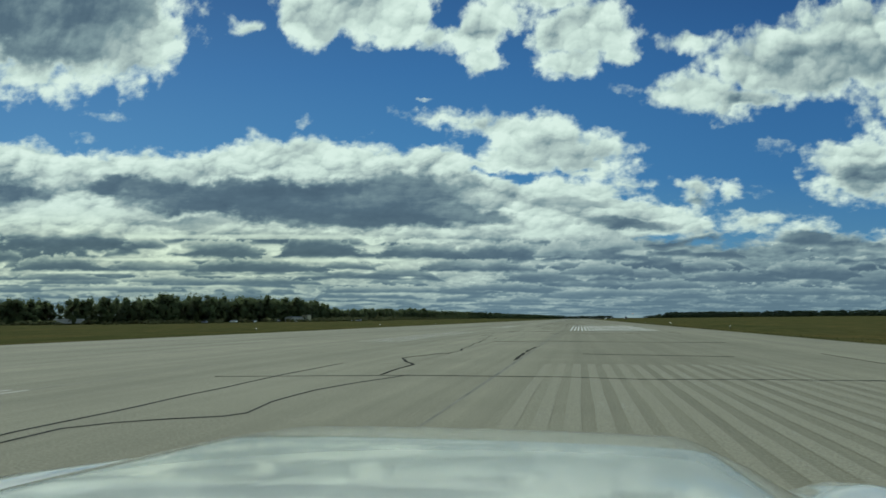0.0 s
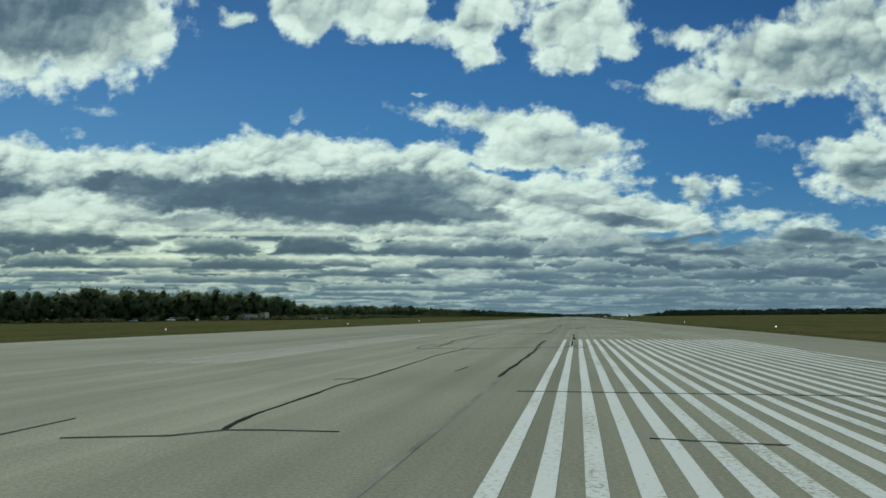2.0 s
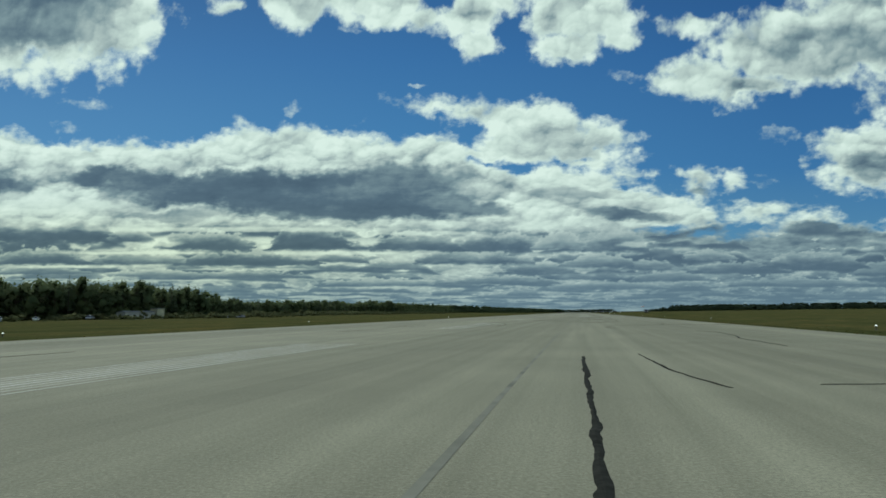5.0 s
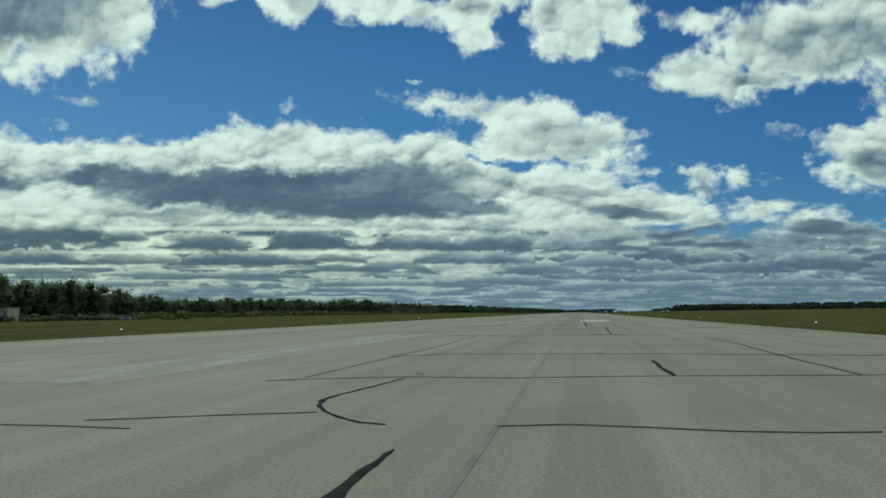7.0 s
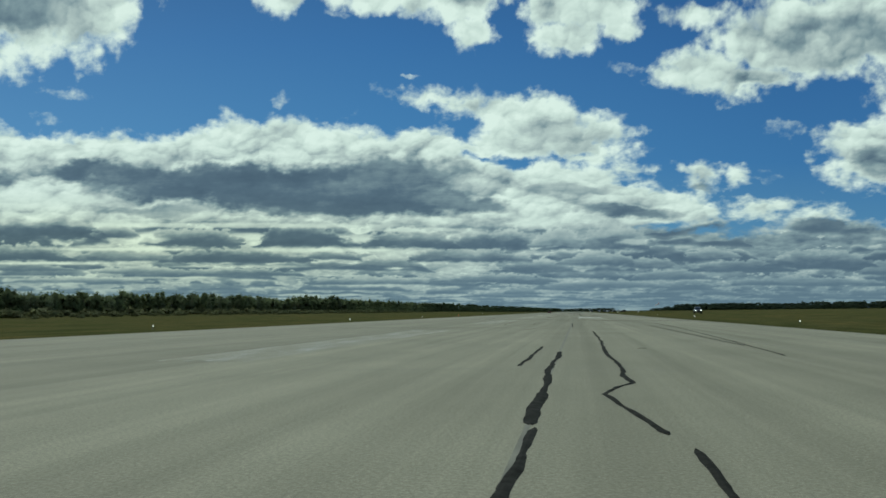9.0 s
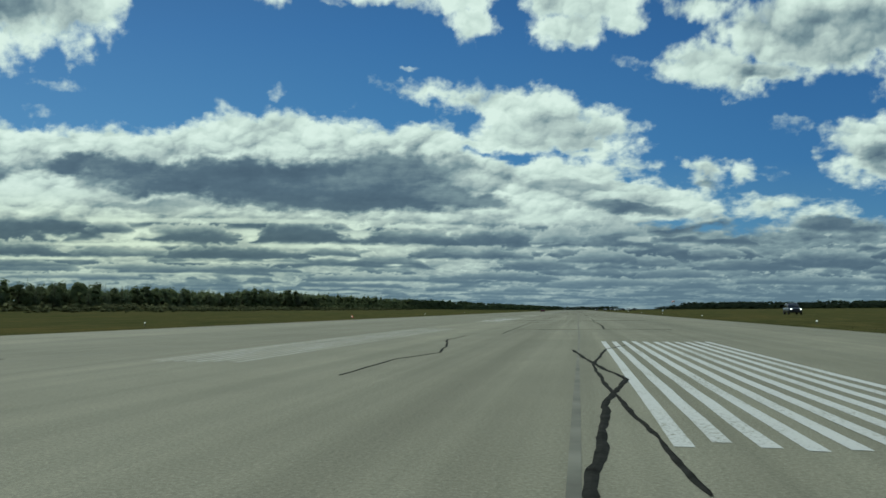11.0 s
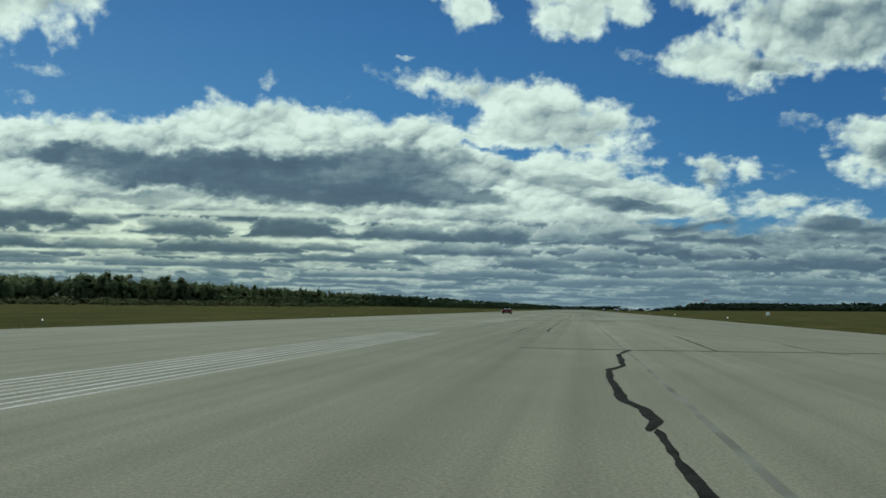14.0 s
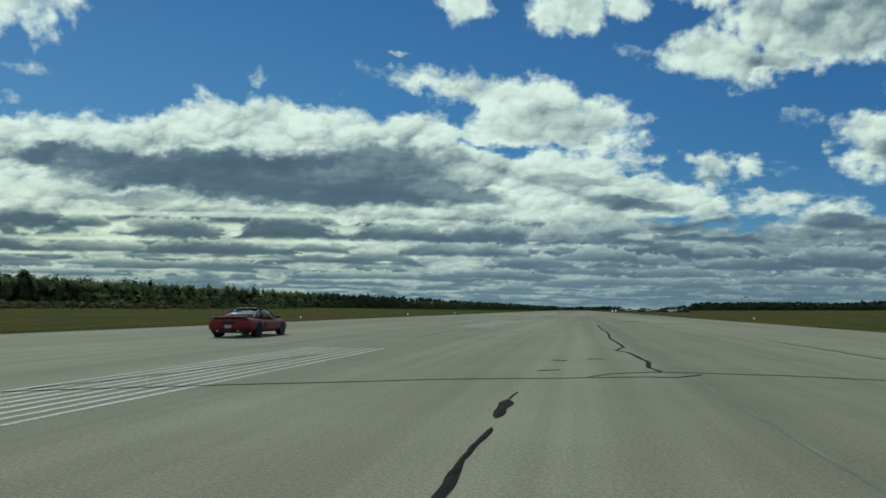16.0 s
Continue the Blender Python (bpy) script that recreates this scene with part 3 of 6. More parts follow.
def box(x, y, z, w, d, h, bevel=0.0):
    """A box with its base centre at x, y, z, its edges rounded."""
    bm = bmesh.new()
    bmesh.ops.create_cube(bm, size=1, matrix=Matrix.Translation((x, y, z + h / 2)) @ Matrix.Diagonal((w, d, h, 1)))
    if bevel:
        bmesh.ops.bevel(bm, geom=bm.edges[:], offset=bevel, segments=2, affect="EDGES")
    return bm


def rod(a, b, r0, r1=None, sides=8):
    bm = bmesh.new()
    a, b = Vector(a), Vector(b)
    m = Matrix.Translation((a + b) / 2) @ (b - a).to_track_quat("Z", "Y").to_matrix().to_4x4()
    bmesh.ops.create_cone(bm, cap_ends=True, segments=sides, radius1=r0, radius2=r0 if r1 is None else r1, depth=(b - a).length, matrix=m)
    return bm


def spun(profile, axis="Z", sides=16, at=(0, 0, 0)):
    """A solid of revolution from (radius, height) pairs."""
    bm = bmesh.new()
    rings = []
    for r, h in profile:
        ring = []
        for k in range(sides):
            a = 2 * math.pi * k / sides
            p = Vector((r * math.cos(a), r * math.sin(a), h))
            if axis == "X":
                p = Vector((p.z, p.x, p.y))
            if axis == "Y":
                p = Vector((p.x, p.z, p.y))
            ring.append(bm.verts.new(p + Vector(at)))
        rings.append(ring)
    for a, b in zip(rings, rings[1:]):
        for k in range(sides):
            bm.faces.new((a[k], a[(k + 1) % sides], b[(k + 1) % sides], b[k]))
    for ring in (rings[0], rings[-1]):
        bm.faces.new(ring)
    return bm


def land(x, y):
    """Height of the land: level by the runway, dipping and then rising a little towards the woods."""
    left = max(0.0, min(1.0, (-x - 30) / 130))
    right = max(0.0, min(1.0, (x - 25) / 300))
    edge = float(np.interp(y, (150, 250, 306, 340, 381, 402, 456, 660, 730, 900), (-0.5, -0.4, 0.1, 0.0, 0.1, 0.7, 1.1, 1.1, 1.2, 2.0)))
    return -0.06 + edge * left ** 1.5 + 1.0 * right


# ---------------------------------------------------------------- ground and runway
def build_ground():
    xs = [-4700, -3000, -1800, -1000, -600, -400] + list(range(-300, -20, 14)) + [-22, -18.4, -10, 0, 9.2, 14, 25] + list(range(40, 360, 40)) + [450, 700, 1200, 2200, 3500, 4700]
    ys = [-900, -400, -150] + list(range(-60, 1000, 30)) + [1100, 1300, 1600, 2100, 2800, 3600, 4700]
    wobble = random.Random(3)
    verts = [(x, y, land(x, y) + (wobble.uniform(-0.05, 0.05) if (x < -24 or x > 13) else 0.0)) for y in ys for x in xs]
    w = len(xs)
    faces = [(j * w + i, j * w + i + 1, (j + 1) * w + i + 1, (j + 1) * w + i) for j in range(len(ys) - 1) for i in range(w - 1)]
    tagged(link_mesh("ground", verts, faces, GRASS, smooth_faces=True), "flat airfield of dry late-summer grass", "ground", kind="structure")


build_ground()

runway = tagged(part("runway", box((RUN_LEFT + RUN_RIGHT) / 2, (RUN_START + RUN_END) / 2, -0.30, RUN_RIGHT - RUN_LEFT, RUN_END - RUN_START, 0.30), ASPHALT),
                "wide pale weathered asphalt runway with sealed cracks", "runway", kind="structure")

# widths of the tar bands that seal cracks
BROAD, WIDE, THIN, LEAN, HAIR, JOINT, FAINT = 0.094, 0.070, 0.050, 0.034, 0.020, 0.034, 0.048
seal_rng = random.Random(11)


def seal(width, *points):
    """A slightly raised, wandering band of tar along a crack; a faint one is only a darkened seam."""
    pts = [Vector((x, y, 0)) for x, y in points]
    path = []
    for a, b in zip(pts, pts[1:]):
        steps = max(2, int((b - a).length / (0.10 if width not in (JOINT, FAINT) else 0.35)))
        path += [a.lerp(b, k / steps) for k in range(steps)]
    path.append(pts[-1])
    seed = seal_rng.uniform(0, 100)
    sway = 0.05 if width in (JOINT, FAINT) else 0.035
    verts, faces = [], []
    n = len(path)
    for k, p in enumerate(path):
        ahead = path[min(k + 2, n - 1)] - path[max(k - 2, 0)]
        side = Vector((-ahead.y, ahead.x, 0)).normalized()
        q = p + side * sway * noise.noise(Vector((k * 0.10, seed, 0))) + side * 0.5 * sway * noise.noise(Vector((k * 0.35, seed, 5)))
        end = 0.3 if k in (0, n - 1) else 1.0
        half = 0.5 * width * end * (1 + 0.6 * noise.noise(Vector((k * 0.13, seed, 9))) + 0.35 * noise.noise(Vector((k * 0.5, seed, 3))) + seal_rng.uniform(-0.12, 0.12))
        low, high = (0.0015, 0.0015) if width == FAINT else (0.0015, 0.0085)
        verts += [(q - side * half).to_tuple()[:2] + (low,), q.to_tuple()[:2] + (high,), (q + side * half).to_tuple()[:2] + (low,)]
        if k:
            i = 3 * k
            faces += [(i - 3, i - 2, i + 1, i), (i - 2, i - 1, i + 2, i + 1)]
    link_mesh("crack_seal" if width != FAINT else "paving_seam", verts, faces, {FAINT: SEAM, JOINT: TAR_WORN}.get(width, TAR), runway)


seal(LEAN, (-3.83, 3.81), (-3.89, 4.40), (-3.70, 4.73), (-3.37, 5.00), (-3.01, 5.21), (-2.91, 5.40), (-3.04, 6.18), (-3.02, 7.28), (-2.81, 8.28), (-2.47, 9.45))
seal(LEAN, (-4.09, 4.07), (-4.13, 4.31), (-4.18, 5.35), (-4.24, 6.28), (-4.26, 7.43), (-4.36, 9.22), (-4.38, 11.86))
seal(FAINT, (2.60, 8.78), (2.63, 6.63))
seal(JOINT, (-5.23, 8.82), (-3.44, 9.14), (-2.45, 9.36), (-0.23, 9.36), (0.73, 9.14), (2.63, 9.30), (3.72, 9.29))
seal(FAINT, (-6.50, 6.43), (-6.44, 8.21), (-6.80, 10.71), (-6.53, 11.81))
seal(THIN, (-2.89, 9.40), (-2.95, 10.37), (-2.98, 11.70), (-3.33, 12.46), (-3.67, 13.54), (-3.50, 14.41), (-3.20, 15.65))
seal(HAIR, (5.13, 15.86), (5.04, 12.53))
seal(WIDE, (-1.31, 13.00), (-1.31, 15.77))
seal(JOINT, (0.02, 15.38), (3.07, 14.53))
seal(THIN, (-3.10, 15.15), (-3.08, 15.88))
seal(LEAN, (-2.97, 15.12), (-3.05, 15.31), (-3.08, 15.59), (-2.99, 16.23), (-2.98, 16.86))
seal(WIDE, (-2.98, 16.86), (-3.10, 17.21), (-3.17, 17.67))
seal(WIDE, (-1.29, 16.10), (-1.32, 17.24), (-1.27, 19.04))
seal(LEAN, (-3.17, 17.67), (-3.24, 18.75), (-3.25, 19.54), (-3.33, 20.21))
seal(THIN, (-3.33, 20.21), (-3.46, 21.81), (-3.41, 22.47), (-3.58, 24.05), (-3.67, 26.12))
seal(JOINT, (-2.99, 23.54), (-0.91, 23.73), (1.50, 22.87), (4.51, 22.57))
seal(LEAN, (-4.14, 26.63), (-4.16, 27.41))
seal(HAIR, (-3.44, 26.93), (-3.53, 27.73), (-3.50, 28.11))
seal(LEAN, (-4.01, 26.66), (-4.03, 27.05), (-4.05, 27.70), (-3.99, 28.40), (-3.93, 29.23), (-4.12, 30.20), (-4.26, 31.00), (-4.10, 31.26), (-4.58, 31.77), (-4.74, 32.15), (-4.65, 34.73), (-4.87, 38.45), (-4.51, 39.27), (-4.50, 39.35))
seal(HAIR, (-2.81, 32.35), (-2.95, 36.13))
seal(THIN, (-1.54, 34.60), (-1.47, 35.40))
seal(JOINT, (-1.58, 35.40), (0.62, 35.23), (2.60, 35.39))
seal(WIDE, (2.93, 36.23), (2.89, 34.51))
seal(HAIR, (4.87, 39.21), (4.91, 38.21), (4.92, 35.09))
seal(LEAN, (-3.96, 38.57), (-3.94, 38.81), (-3.88, 39.32))
seal(WIDE, (-3.88, 39.32), (-4.01, 39.71), (-4.20, 40.20))
seal(JOINT, (-4.49, 40.97), (-2.69, 41.29), (-1.52, 41.53), (-0.34, 41.72), (0.50, 41.57), (1.26, 41.39), (2.40, 41.02))
seal(BROAD, (-0.40, 44.06), (-0.32, 43.38), (-0.29, 42.66), (-0.33, 41.72))
seal(JOINT, (-1.03, 42.93), (-0.37, 43.07), (0.97, 43.07), (3.25, 43.10))
seal(LEAN, (-4.20, 40.20), (-4.31, 40.70), (-4.23, 41.67), (-4.11, 42.13), (-4.02, 42.71), (-4.05, 43.93), (-4.11, 45.04), (-4.11, 47.60), (-4.26, 51.70))
seal(LEAN, (-1.73, 46.11), (-1.75, 47.70))
seal(HAIR, (4.78, 51.60), (4.73, 49.87), (4.52, 46.23))
seal(JOINT, (-3.69, 50.90), (-3.00, 51.10), (-2.72, 51.38), (-2.40, 51.43), (-1.88, 51.44))
seal(JOINT, (0.25, 51.53), (0.76, 51.44), (1.08, 51.42))
seal(JOINT, (-0.86, 54.19), (-0.35, 54.21), (0.81, 54.22), (1.90, 54.22), (2.76, 54.21))
seal(FAINT, (-5.27, 51.97), (-5.16, 53.30), (-5.09, 54.20), (-4.71, 55.30), (-4.58, 56.68), (-4.07, 57.32))
seal(JOINT, (-3.37, 55.23), (-3.02, 55.36))
seal(THIN, (-2.75, 51.35), (-2.80, 51.59), (-2.91, 52.38), (-2.96, 53.41), (-3.04, 54.55), (-3.02, 55.36), (-3.04, 57.09), (-3.15, 60.58), (-3.01, 64.14), (-3.01, 64.36))
seal(HAIR, (-2.01, 56.67), (-1.94, 57.57))
seal(WIDE, (-1.26, 55.83), (-1.25, 57.07), (-1.21, 60.76), (-1.22, 64.31))
seal(HAIR, (4.99, 64.34), (4.59, 60.73), (4.60, 58.68))
seal(JOINT, (-4.31, 63.63), (-3.68, 63.70), (-2.99, 63.66))
seal(JOINT, (-2.99, 63.66), (-2.30, 63.92), (-1.20, 64.39), (-0.46, 64.71))
seal(HAIR, (-3.77, 64.13), (-3.89, 64.48))
seal(WIDE, (-0.46, 64.82), (-0.16, 64.44), (0.03, 64.40))
seal(LEAN, (-4.33, 63.84), (-4.46, 64.61), (-4.54, 65.48), (-4.39, 66.44))
seal(WIDE, (-0.41, 65.21), (-0.27, 65.39), (-0.23, 65.30))
seal(JOINT, (-0.32, 65.81), (0.56, 65.82), (2.24, 65.92))
seal(WIDE, (-1.29, 64.64), (-1.29, 66.37), (-1.27, 69.76))
seal(FAINT, (-3.15, 63.90), (-3.18, 64.71), (-3.23, 65.88), (-3.42, 67.97), (-3.61, 71.35), (-3.72, 76.49))
seal(THIN, (-4.06, 64.67), (-4.05, 65.21), (-4.05, 66.21), (-4.19, 67.89), (-4.37, 69.25), (-4.35, 71.94), (-4.39, 76.18))
seal(BROAD, (-0.38, 77.31), (-0.32, 71.74), (-0.37, 69.34), (-0.36, 67.12), (-0.34, 65.93), (-0.41, 65.21), (-0.47, 64.90))
seal(LEAN, (-4.42, 68.55), (-4.36, 70.44), (-4.16, 73.25), (-3.94, 77.34))
seal(JOINT, (-5.12, 77.48), (-4.33, 77.86), (-3.47, 78.26))
seal(THIN, (-1.49, 78.96), (-1.18, 78.50), (-0.81, 78.22), (-0.50, 77.94), (-0.39, 77.77))
seal(JOINT, (-0.50, 77.94), (-0.01, 78.04), (0.83, 78.19), (1.74, 78.55), (2.07, 78.68))
seal(THIN, (-3.47, 78.26), (-2.46, 78.43), (-2.07, 78.56))
seal(JOINT, (-2.07, 78.56), (-1.48, 78.76))
seal(WIDE, (-1.66, 81.19), (-1.61, 79.90), (-1.49, 78.96))
seal(FAINT, (-3.07, 76.89), (-3.11, 77.62), (-3.08, 78.58), (-3.03, 80.33), (-3.03, 82.29), (-3.13, 87.25))
seal(WIDE, (-0.31, 80.34), (-0.28, 81.11))
seal(FAINT, (-6.31, 78.65), (-6.24, 79.78), (-5.86, 80.92), (-6.59, 84.27))
seal(JOINT, (-1.39, 82.05), (-0.15, 81.99), (1.31, 82.05), (3.42, 82.02))
seal(WIDE, (-1.61, 90.87), (-1.56, 87.99), (-1.58, 85.05), (-1.56, 82.72), (-1.66, 81.19))
seal(LEAN, (-4.41, 82.70), (-4.50, 85.05), (-4.72, 89.29), (-4.63, 90.96))
seal(HAIR, (4.81, 90.87), (4.79, 88.60), (4.75, 85.27))
seal(FAINT, (-4.24, 90.19), (-4.20, 90.53), (-4.17, 91.09))
seal(JOINT, (-4.18, 91.32), (-3.63, 91.24), (-2.94, 91.19), (-2.22, 91.21), (-1.93, 91.16), (-1.62, 91.03), (-1.29, 91.08))
seal(THIN, (-1.62, 91.03), (-1.29, 91.08), (-0.98, 91.31), (-0.47, 91.53))
seal(JOINT, (-5.43, 91.24), (-4.91, 91.32), (-4.18, 91.32))
seal(JOINT, (-0.47, 91.53), (-0.04, 91.59), (0.37, 91.54))
seal(LEAN, (-4.18, 91.32), (-4.30, 92.07), (-4.19, 92.70))
seal(WIDE, (-0.38, 91.60), (-0.36, 91.91), (-0.26, 92.27), (-0.13, 92.95), (-0.20, 93.54), (-0.13, 94.26), (0.03, 94.99))
seal(FAINT, (-3.85, 91.40), (-3.83, 92.31), (-3.59, 93.39), (-3.57, 95.76))
seal(FAINT, (-2.81, 90.46), (-2.81, 91.23), (-2.74, 92.60), (-2.69, 94.52), (-2.85, 99.25))
seal(FAINT, (-5.95, 91.75), (-5.88, 92.80), (-5.83, 94.32), (-5.99, 96.07))
seal(JOINT, (0.03, 94.99), (0.46, 95.53), (1.56, 95.16), (3.12, 94.78))
seal(JOINT, (-5.17, 95.29), (-4.03, 96.03), (-1.64, 96.72), (-0.56, 96.07), (0.46, 95.53))
seal(THIN, (2.79, 100.36), (2.73, 98.11), (2.80, 95.95), (2.77, 93.92))
seal(THIN, (-1.79, 96.82), (-1.74, 98.02), (-1.56, 99.71), (-1.52, 100.96), (-1.81, 102.45), (-1.78, 104.77))
seal(JOINT, (-4.60, 100.80), (-2.03, 102.17), (0.57, 101.52))
seal(LEAN, (2.79, 104.70), (2.82, 102.10))
seal(BROAD, (-1.72, 104.82), (-1.75, 105.54), (-1.75, 106.50), (-1.71, 107.56), (-1.54, 108.23))
seal(THIN, (2.71, 109.26), (2.72, 108.42), (2.74, 107.79))
seal(JOINT, (-5.81, 109.68), (-4.19, 110.16), (-1.79, 110.03), (-0.61, 109.92), (0.92, 109.59), (2.26, 109.30), (3.36, 109.33))
seal(WIDE, (-1.54, 108.23), (-1.77, 109.43), (-1.72, 110.47), (-1.51, 111.10), (-1.56, 112.07), (-1.89, 113.40), (-2.02, 116.09))
seal(HAIR, (4.78, 118.47), (4.78, 115.04), (4.82, 112.90))
seal(LEAN, (-2.10, 116.94), (-1.69, 118.22))
seal(JOINT, (-3.06, 121.66), (-0.42, 119.44), (4.66, 118.19))
seal(THIN, (2.91, 124.05), (2.59, 118.37))
seal(THIN, (2.97, 124.31), (2.77, 119.20))
seal(THIN, (-3.15, 122.52), (-3.22, 124.85))
seal(THIN, (-4.13, 128.11), (-3.18, 123.80), (-3.15, 122.22))
seal(WIDE, (-0.38, 131.97), (-0.37, 129.50))
seal(WIDE, (-0.41, 141.22), (-0.34, 128.97))
seal(BROAD, (-2.99, 178.67), (-2.98, 178.97), (-3.04, 179.35), (-3.07, 179.65))
seal(JOINT, (-5.39, 179.22), (-4.39, 179.32), (-3.09, 179.55))
seal(WIDE, (-1.74, 179.58), (-1.78, 180.32), (-1.73, 180.63))
seal(JOINT, (-1.31, 180.89), (-0.74, 180.83), (-0.01, 180.46), (0.57, 179.99), (1.11, 179.79), (1.48, 179.65))
seal(FAINT, (-4.29, 179.40), (-4.38, 180.08), (-4.40, 181.13), (-4.16, 181.73))
seal(FAINT, (-4.12, 180.23), (-4.08, 181.16))
seal(LEAN, (-3.07, 179.65), (-2.75, 180.20), (-2.37, 180.77), (-1.97, 181.60), (-1.87, 181.95))
seal(JOINT, (-1.87, 181.95), (-0.76, 182.00), (0.43, 181.95), (1.53, 181.90), (2.38, 181.84))
seal(WIDE, (-1.87, 181.95), (-1.97, 182.96), (-2.00, 184.49), (-2.04, 187.69), (-1.76, 189.11), (-1.75, 191.72), (-1.74, 194.19))
seal(THIN, (3.06, 195.05), (3.06, 194.21), (2.70, 189.30), (2.72, 187.28), (2.62, 185.64), (2.63, 183.48), (2.68, 182.56))
seal(JOINT, (-4.48, 188.24), (-2.10, 188.26))
seal(JOINT, (-1.61, 188.67), (0.45, 188.28))
seal(JOINT, (-4.98, 194.63), (-4.50, 194.64), (-3.85, 194.61))
seal(JOINT, (-1.24, 195.09), (-0.76, 195.23), (-0.18, 195.17), (0.35, 195.09), (0.87, 195.10), (1.29, 195.16))
seal(JOINT, (-4.48, 194.91), (-3.90, 195.15), (-3.28, 195.38), (-2.80, 195.54))
seal(WIDE, (-2.05, 195.05), (-2.27, 195.12), (-2.53, 195.33), (-2.79, 195.63), (-2.98, 195.95), (-3.07, 196.33), (-3.03, 196.83))
seal(THIN, (-3.03, 196.83), (-2.93, 197.46), (-2.83, 198.43))
seal(JOINT, (-4.46, 197.93), (-4.05, 198.18), (-2.83, 198.58), (-1.52, 198.55), (-0.29, 198.87), (1.21, 199.07), (3.00, 199.36))
seal(LEAN, (-2.86, 199.21), (-2.68, 198.90))
seal(WIDE, (0.50, 201.74), (0.49, 200.38), (0.50, 199.01))
seal(FAINT, (-3.66, 201.70), (-3.58, 204.26))
seal(JOINT, (-4.18, 202.43), (-3.15, 203.30), (1.15, 203.39), (4.48, 203.00))
seal(WIDE, (-0.35, 203.53), (-0.21, 203.54))
seal(FAINT, (-3.42, 201.99), (-3.51, 205.14))
seal(LEAN, (-4.14, 198.39), (-4.13, 199.58), (-4.12, 202.59), (-4.04, 206.41), (-4.21, 211.11))
seal(THIN, (2.99, 211.27), (3.11, 207.91), (2.80, 202.37), (2.75, 200.43), (2.73, 199.34))
seal(THIN, (-4.07, 210.49), (-4.08, 210.55), (-4.08, 211.16), (-4.09, 211.71), (-4.19, 212.63), (-4.15, 213.01))
seal(FAINT, (-4.60, 210.51), (-4.61, 211.18), (-4.35, 211.92), (-4.27, 212.76))
seal(FAINT, (-3.26, 212.43), (-3.52, 214.04))
seal(JOINT, (-5.57, 213.73), (-4.25, 214.04), (-3.59, 214.23), (-2.20, 214.34), (-0.87, 214.39), (0.48, 214.21), (0.91, 214.02), (1.63, 213.73), (2.23, 213.75))
seal(FAINT, (-4.37, 216.30), (-4.36, 219.92))
seal(WIDE, (0.62, 225.23), (0.52, 218.76), (0.47, 215.49), (0.53, 214.27))
seal(JOINT, (-0.34, 224.29), (2.89, 223.20), (6.24, 223.55))
seal(LEAN, (-4.43, 221.42), (-4.64, 227.58))
seal(WIDE, (-0.32, 227.55), (-0.34, 226.88))
seal(LEAN, (-3.28, 228.62), (-3.27, 228.97))
seal(JOINT, (-7.92, 231.66), (-6.79, 231.95), (-5.26, 232.58), (-2.65, 232.98), (-0.27, 233.48), (1.43, 233.07), (3.24, 232.75))
seal(BROAD, (-0.32, 244.43), (-0.32, 239.71), (-0.29, 235.79), (-0.29, 232.95), (-0.27, 231.29), (-0.29, 230.10), (-0.34, 229.62), (-0.26, 228.86), (-0.26, 228.25), (-0.27, 227.76))
seal(THIN, (-4.11, 232.77), (-4.18, 234.83))
seal(JOINT, (-6.29, 236.13), (-5.46, 235.60), (-4.22, 234.98))
seal(HAIR, (4.66, 242.11), (4.97, 236.99))
seal(THIN, (2.79, 244.23), (2.78, 241.16))
seal(BROAD, (-0.25, 245.85), (-0.24, 245.47), (-0.30, 245.02), (-0.28, 244.64), (-0.32, 244.39))
seal(JOINT, (-6.02, 244.88), (-5.21, 244.99), (-4.17, 245.05), (-3.43, 245.29), (-2.45, 245.57), (-1.45, 245.89), (-0.94, 245.92), (-0.30, 245.77))
seal(THIN, (-0.30, 245.77), (-0.11, 246.18), (0.17, 246.79))
seal(JOINT, (0.17, 246.79), (0.73, 246.91), (1.50, 246.86), (2.10, 246.88))
seal(LEAN, (-4.00, 245.97), (-4.00, 246.52), (-4.06, 248.09))
seal(BROAD, (-1.17, 244.58), (-1.19, 245.88), (-1.18, 247.34), (-1.19, 250.25))
seal(WIDE, (-1.71, 247.81), (-1.67, 249.17))
seal(THIN, (2.83, 250.87), (2.83, 249.64), (2.78, 248.53))
seal(JOINT, (-4.06, 248.09), (-3.05, 249.25), (-1.90, 250.19), (-0.29, 251.30))
seal(WIDE, (-0.39, 254.18), (-0.23, 251.58))
seal(WIDE, (0.84, 256.67), (0.58, 252.06), (0.75, 252.71))
seal(WIDE, (-1.23, 252.63), (-1.22, 255.32))
seal(WIDE, (-1.67, 253.73), (-1.71, 257.31))
seal(THIN, (-0.21, 260.85), (-0.21, 259.01))
seal(WIDE, (-1.20, 259.44), (-1.19, 261.42))
seal(BROAD, (-1.24, 261.53), (-1.23, 262.15), (-1.23, 263.24), (-1.25, 264.88), (-1.26, 266.52), (-1.21, 270.20))
seal(FAINT, (-4.97, 265.48), (-2.63, 266.00), (-1.85, 266.27), (-1.06, 266.35), (0.65, 266.08))
seal(WIDE, (-0.26, 283.52), (-0.25, 274.68), (-0.35, 269.89), (-0.26, 266.82), (-0.32, 265.34), (-0.27, 264.48), (-0.45, 264.06), (-0.62, 263.41), (-0.51, 262.74), (-0.41, 262.18), (-0.35, 261.62), (-0.31, 261.30))
seal(WIDE, (-1.74, 266.68), (-1.71, 268.23), (-1.67, 272.10))
seal(WIDE, (0.40, 271.49), (0.58, 271.50))
seal(THIN, (2.97, 293.82), (2.81, 272.73))
